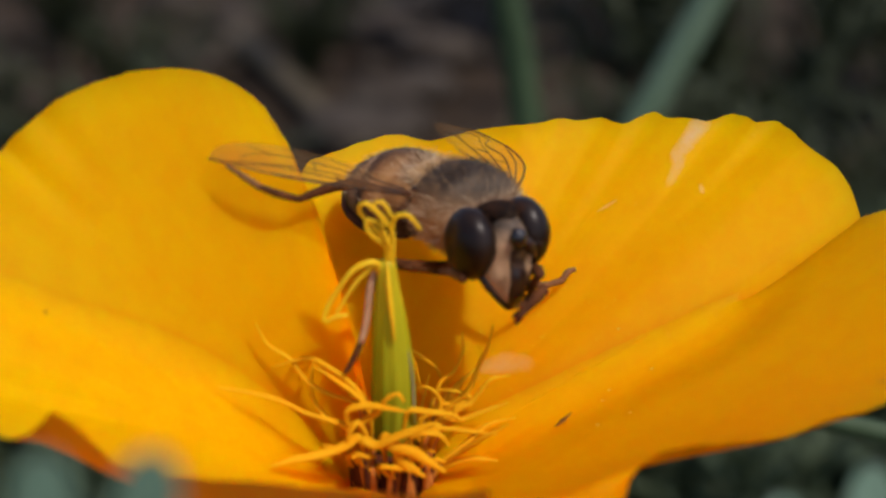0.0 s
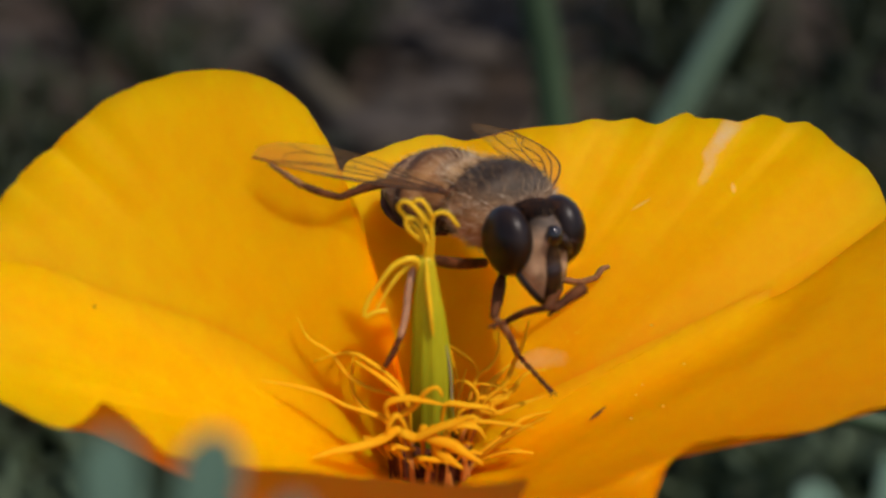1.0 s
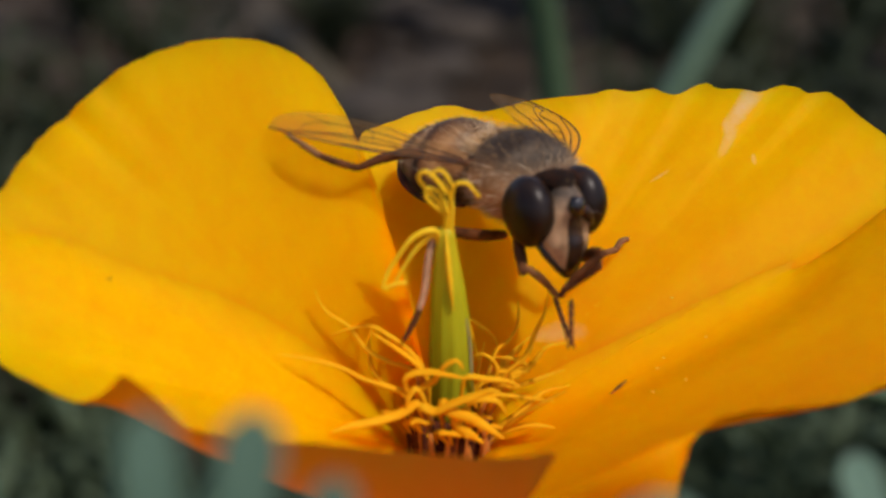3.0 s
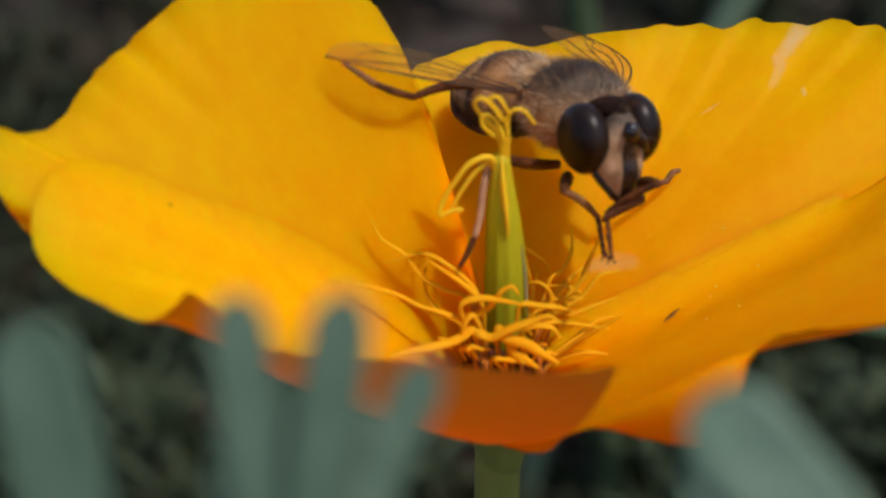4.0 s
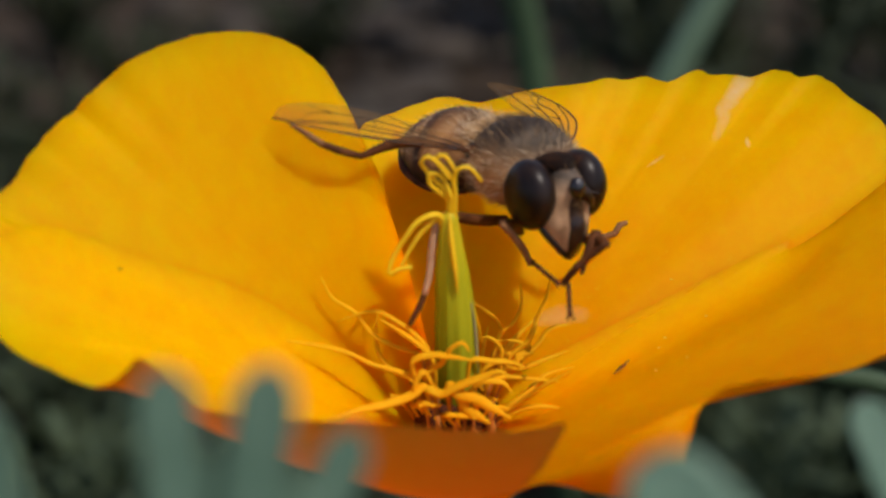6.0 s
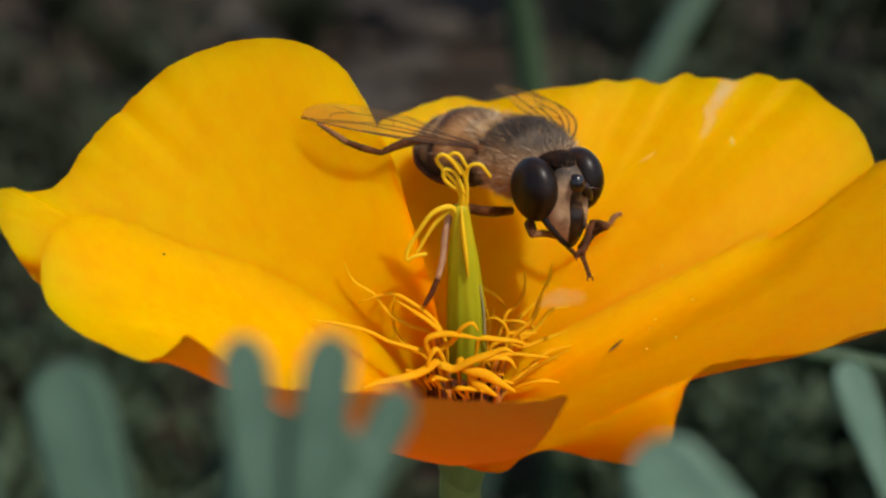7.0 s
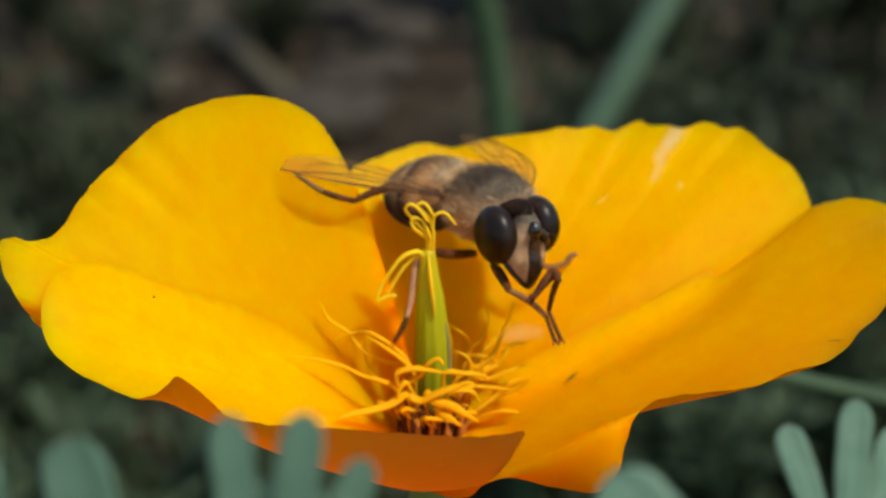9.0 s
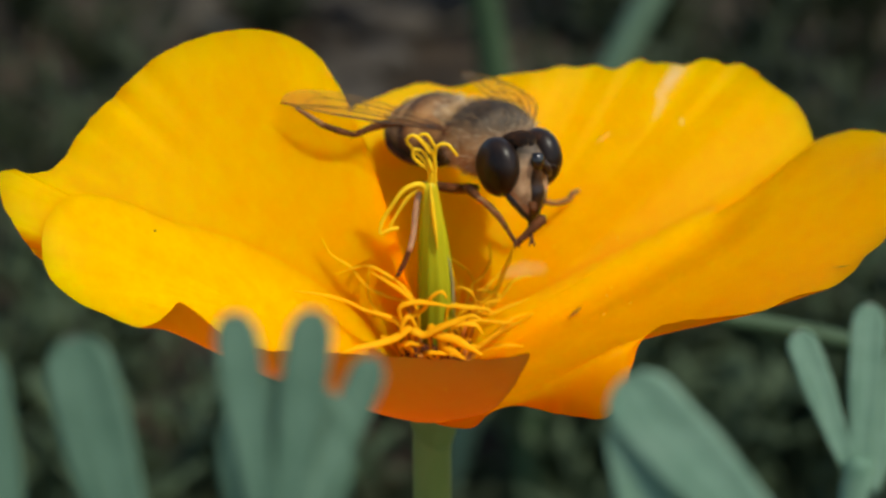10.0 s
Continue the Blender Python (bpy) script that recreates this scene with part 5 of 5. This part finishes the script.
    walk(LEFT_LEG[1], [
        (0.0, pose(0.00557, -0.00019, -0.00106, 0, 44, 157)),
        (0.5, pose(0.00476, -0.00184, -0.00252, 0, 20, 189)),
        (1.0, pose(0.00517, -0.00108, -0.00258, 0, 33, 199)),
        (1.5, pose(0.00560, -0.00029, -0.00222, 0, 60, 180)),
        (2.0, pose(0.00554, -0.00022, -0.00222, 0, 70, 141)),
        (3.5, pose(0.00556, 0.00024, -0.00140, 0, 44, 260)),
        (4.0, pose(0.00562, 0.00007, -0.00174, 0, 38, 226)),
        (4.5, pose(0.00566, 0.00000, -0.00173, 0, 45, 209)),
        (5.0, pose(0.00571, 0.00004, -0.00158, 0, 45, 222)),
        (5.5, pose(0.00571, 0.00002, -0.00208, 0, 51, 238)),
        (7.0, pose(0.00572, 0.00019, -0.00161, 0, 44, 179)),
        (7.5, pose(0.00559, -0.00038, -0.00239, 0, 62, 170)),
        (8.0, pose(0.00571, -0.00004, -0.00181, 0, 64, 184)),
        (8.5, pose(0.00567, -0.00012, -0.00201, 0, 68, 150)),
        (9.0, pose(0.00579, -0.00000, -0.00203, 0, 63, 161)),
        (9.5, pose(0.00564, -0.00025, -0.00197, 0, 48, 188)),
        (10.0, pose(0.00514, -0.00113, -0.00192, 0, 39, 146)),
    ])
    walk(LEFT_LEG[2], [
        (0.0, pose(0.00397, 0.00050, -0.00272, 0, -14, -43)),
        (0.5, pose(0.00253, -0.00218, -0.00334, 0, 2, -65)),
        (1.0, pose(0.00326, -0.00172, -0.00388, 0, -21, -47)),
        (1.5, pose(0.00439, -0.00029, -0.00429, 0, 12, -17)),
        (2.0, pose(0.00491, 0.00029, -0.00448, 0, -3, -34)),
        (3.5, pose(0.00525, -0.00146, -0.00307, 0, 26, -32)),
        (4.0, pose(0.00432, -0.00129, -0.00323, 0, 23, -29)),
        (4.5, pose(0.00416, -0.00081, -0.00342, 0, 24, -32)),
        (5.0, pose(0.00445, -0.00110, -0.00328, 0, 20, -26)),
        (5.5, pose(0.00491, -0.00124, -0.00395, 0, 9, -34)),
        (7.0, pose(0.00401, 0.00023, -0.00329, 0, 7, -26)),
        (7.5, pose(0.00449, -0.00019, -0.00451, 0, 0, -11)),
        (8.0, pose(0.00467, -0.00012, -0.00397, 0, 15, -15)),
        (8.5, pose(0.00489, 0.00033, -0.00423, 0, 6, -23)),
        (9.0, pose(0.00475, 0.00035, -0.00416, 0, 10, -21)),
        (9.5, pose(0.00404, -0.00047, -0.00374, 0, 24, -24)),
        (10.0, pose(0.00358, -0.00009, -0.00343, 0, -0, -34)),
    ])
    walk(snout, [
        (0.0, pose(0.00163, 0.00090, -0.00183, -58, 12, 8)),
        (1.0, pose(0.00170, 0.00098, -0.00189, -64, 29, 8)),
        (1.5, pose(0.00170, 0.00102, -0.00189, -64, 32, 8)),
        (2.0, pose(0.00171, 0.00092, -0.00192, -62, 33, 8)),
        (3.5, pose(0.00165, 0.00044, -0.00211, -56, 32, 8)),
        (4.0, pose(0.00158, 0.00020, -0.00222, -57, 48, 8)),
        (4.5, pose(0.00169, 0.00060, -0.00204, -58, 36, 8)),
        (5.0, pose(0.00169, 0.00057, -0.00207, -60, 45, 8)),
        (5.5, pose(0.00159, 0.00074, -0.00181, -48, -0, 8)),
        (7.0, pose(0.00150, 0.00084, -0.00167, -45, -8, 8)),
        (7.5, pose(0.00166, 0.00088, -0.00184, -57, 17, 8)),
        (8.0, pose(0.00159, 0.00094, -0.00176, -55, 6, 8)),
        (8.5, pose(0.00169, 0.00077, -0.00192, -57, 25, 8)),
        (9.0, pose(0.00164, 0.00066, -0.00193, -52, 11, 8)),
        (9.5, pose(0.00167, 0.00065, -0.00198, -56, 24, 8)),
        (10.0, pose(0.00157, 0.00001, -0.00240, -51, 27, 8)),
    ])
    walk(leaf_front, [
        (0.0, pose(-0.00435, -0.03600, 0.13133)),
        (0.5, pose(-0.00461, -0.03600, 0.13133)),
        (1.0, pose(-0.00436, -0.03600, 0.13130)),
        (1.5, pose(-0.00411, -0.03600, 0.13129)),
        (3.3, pose(-0.00455, -0.03600, 0.13088)),
        (3.5, pose(-0.00459, -0.03600, 0.13070)),
        (4.0, pose(-0.00454, -0.03600, 0.13077)),
        (4.5, pose(-0.00458, -0.03600, 0.13086)),
        (5.0, pose(-0.00453, -0.03600, 0.13083)),
        (5.5, pose(-0.00466, -0.03600, 0.13064)),
        (5.7, pose(-0.00476, -0.03600, 0.13066)),
        (6.8, pose(-0.00502, -0.03600, 0.13151)),
        (7.0, pose(-0.00486, -0.03600, 0.13115)),
        (7.5, pose(-0.00475, -0.03600, 0.13085)),
        (8.0, pose(-0.00500, -0.03600, 0.13134)),
        (8.5, pose(-0.00530, -0.03600, 0.13115)),
        (9.0, pose(-0.00511, -0.03600, 0.13072)),
        (9.5, pose(-0.00530, -0.03600, 0.13120)),
        (10.0, pose(-0.00508, -0.03600, 0.13039)),
    ])
    walk(leaf_left, [
        (0.0, pose(-0.00952, -0.03600, 0.13014)),
        (0.5, pose(-0.00975, -0.03600, 0.13014)),
        (1.0, pose(-0.00953, -0.03600, 0.13010)),
        (1.5, pose(-0.00923, -0.03600, 0.13007)),
        (3.3, pose(-0.00968, -0.03600, 0.12969)),
        (3.5, pose(-0.00976, -0.03600, 0.12953)),
        (4.0, pose(-0.00965, -0.03600, 0.12959)),
        (4.5, pose(-0.00967, -0.03600, 0.12967)),
        (5.0, pose(-0.00964, -0.03600, 0.12965)),
        (5.5, pose(-0.00980, -0.03600, 0.12948)),
        (5.7, pose(-0.00987, -0.03600, 0.12948)),
        (6.8, pose(-0.01022, -0.03600, 0.13032)),
        (7.0, pose(-0.01008, -0.03600, 0.12995)),
        (7.5, pose(-0.00996, -0.03600, 0.12965)),
        (8.0, pose(-0.01025, -0.03600, 0.13009)),
        (8.5, pose(-0.01060, -0.03600, 0.12990)),
        (9.0, pose(-0.01038, -0.03600, 0.12947)),
        (9.5, pose(-0.01057, -0.03600, 0.12998)),
        (10.0, pose(-0.01038, -0.03600, 0.12916)),
    ])
    walk(leaf_right, [
        (0.0, pose(0.00677, -0.03500, 0.12814)),
        (3.3, pose(0.00641, -0.03500, 0.12814)),
        (3.5, pose(0.00647, -0.03500, 0.12777)),
        (4.0, pose(0.00629, -0.03500, 0.12776)),
        (4.5, pose(0.00597, -0.03500, 0.12797)),
        (5.0, pose(0.00611, -0.03500, 0.12784)),
        (5.5, pose(0.00636, -0.03500, 0.12771)),
        (5.7, pose(0.00623, -0.03500, 0.12786)),
        (7.0, pose(0.00631, -0.03500, 0.12725)),
        (7.5, pose(0.00642, -0.03500, 0.12780)),
        (8.0, pose(0.00663, -0.03500, 0.12874)),
        (8.5, pose(0.00667, -0.03500, 0.12840)),
        (9.0, pose(0.00701, -0.03500, 0.12783)),
        (9.5, pose(0.00712, -0.03500, 0.12822)),
        (10.0, pose(0.00708, -0.03500, 0.12722)),
    ])
    walk(leaf_fork, [
        (0.0, pose(0.01223, -0.02600, 0.12589)),
        (5.7, pose(0.01223, -0.02600, 0.12589)),
        (7.0, pose(0.01273, -0.02600, 0.12650)),
        (7.5, pose(0.01304, -0.02600, 0.12593)),
        (8.0, pose(0.01301, -0.02600, 0.12657)),
        (8.5, pose(0.01301, -0.02600, 0.12632)),
        (9.0, pose(0.01336, -0.02600, 0.12587)),
        (9.5, pose(0.01322, -0.02600, 0.12645)),
        (10.0, pose(0.01351, -0.02600, 0.12574)),
    ])


motions()
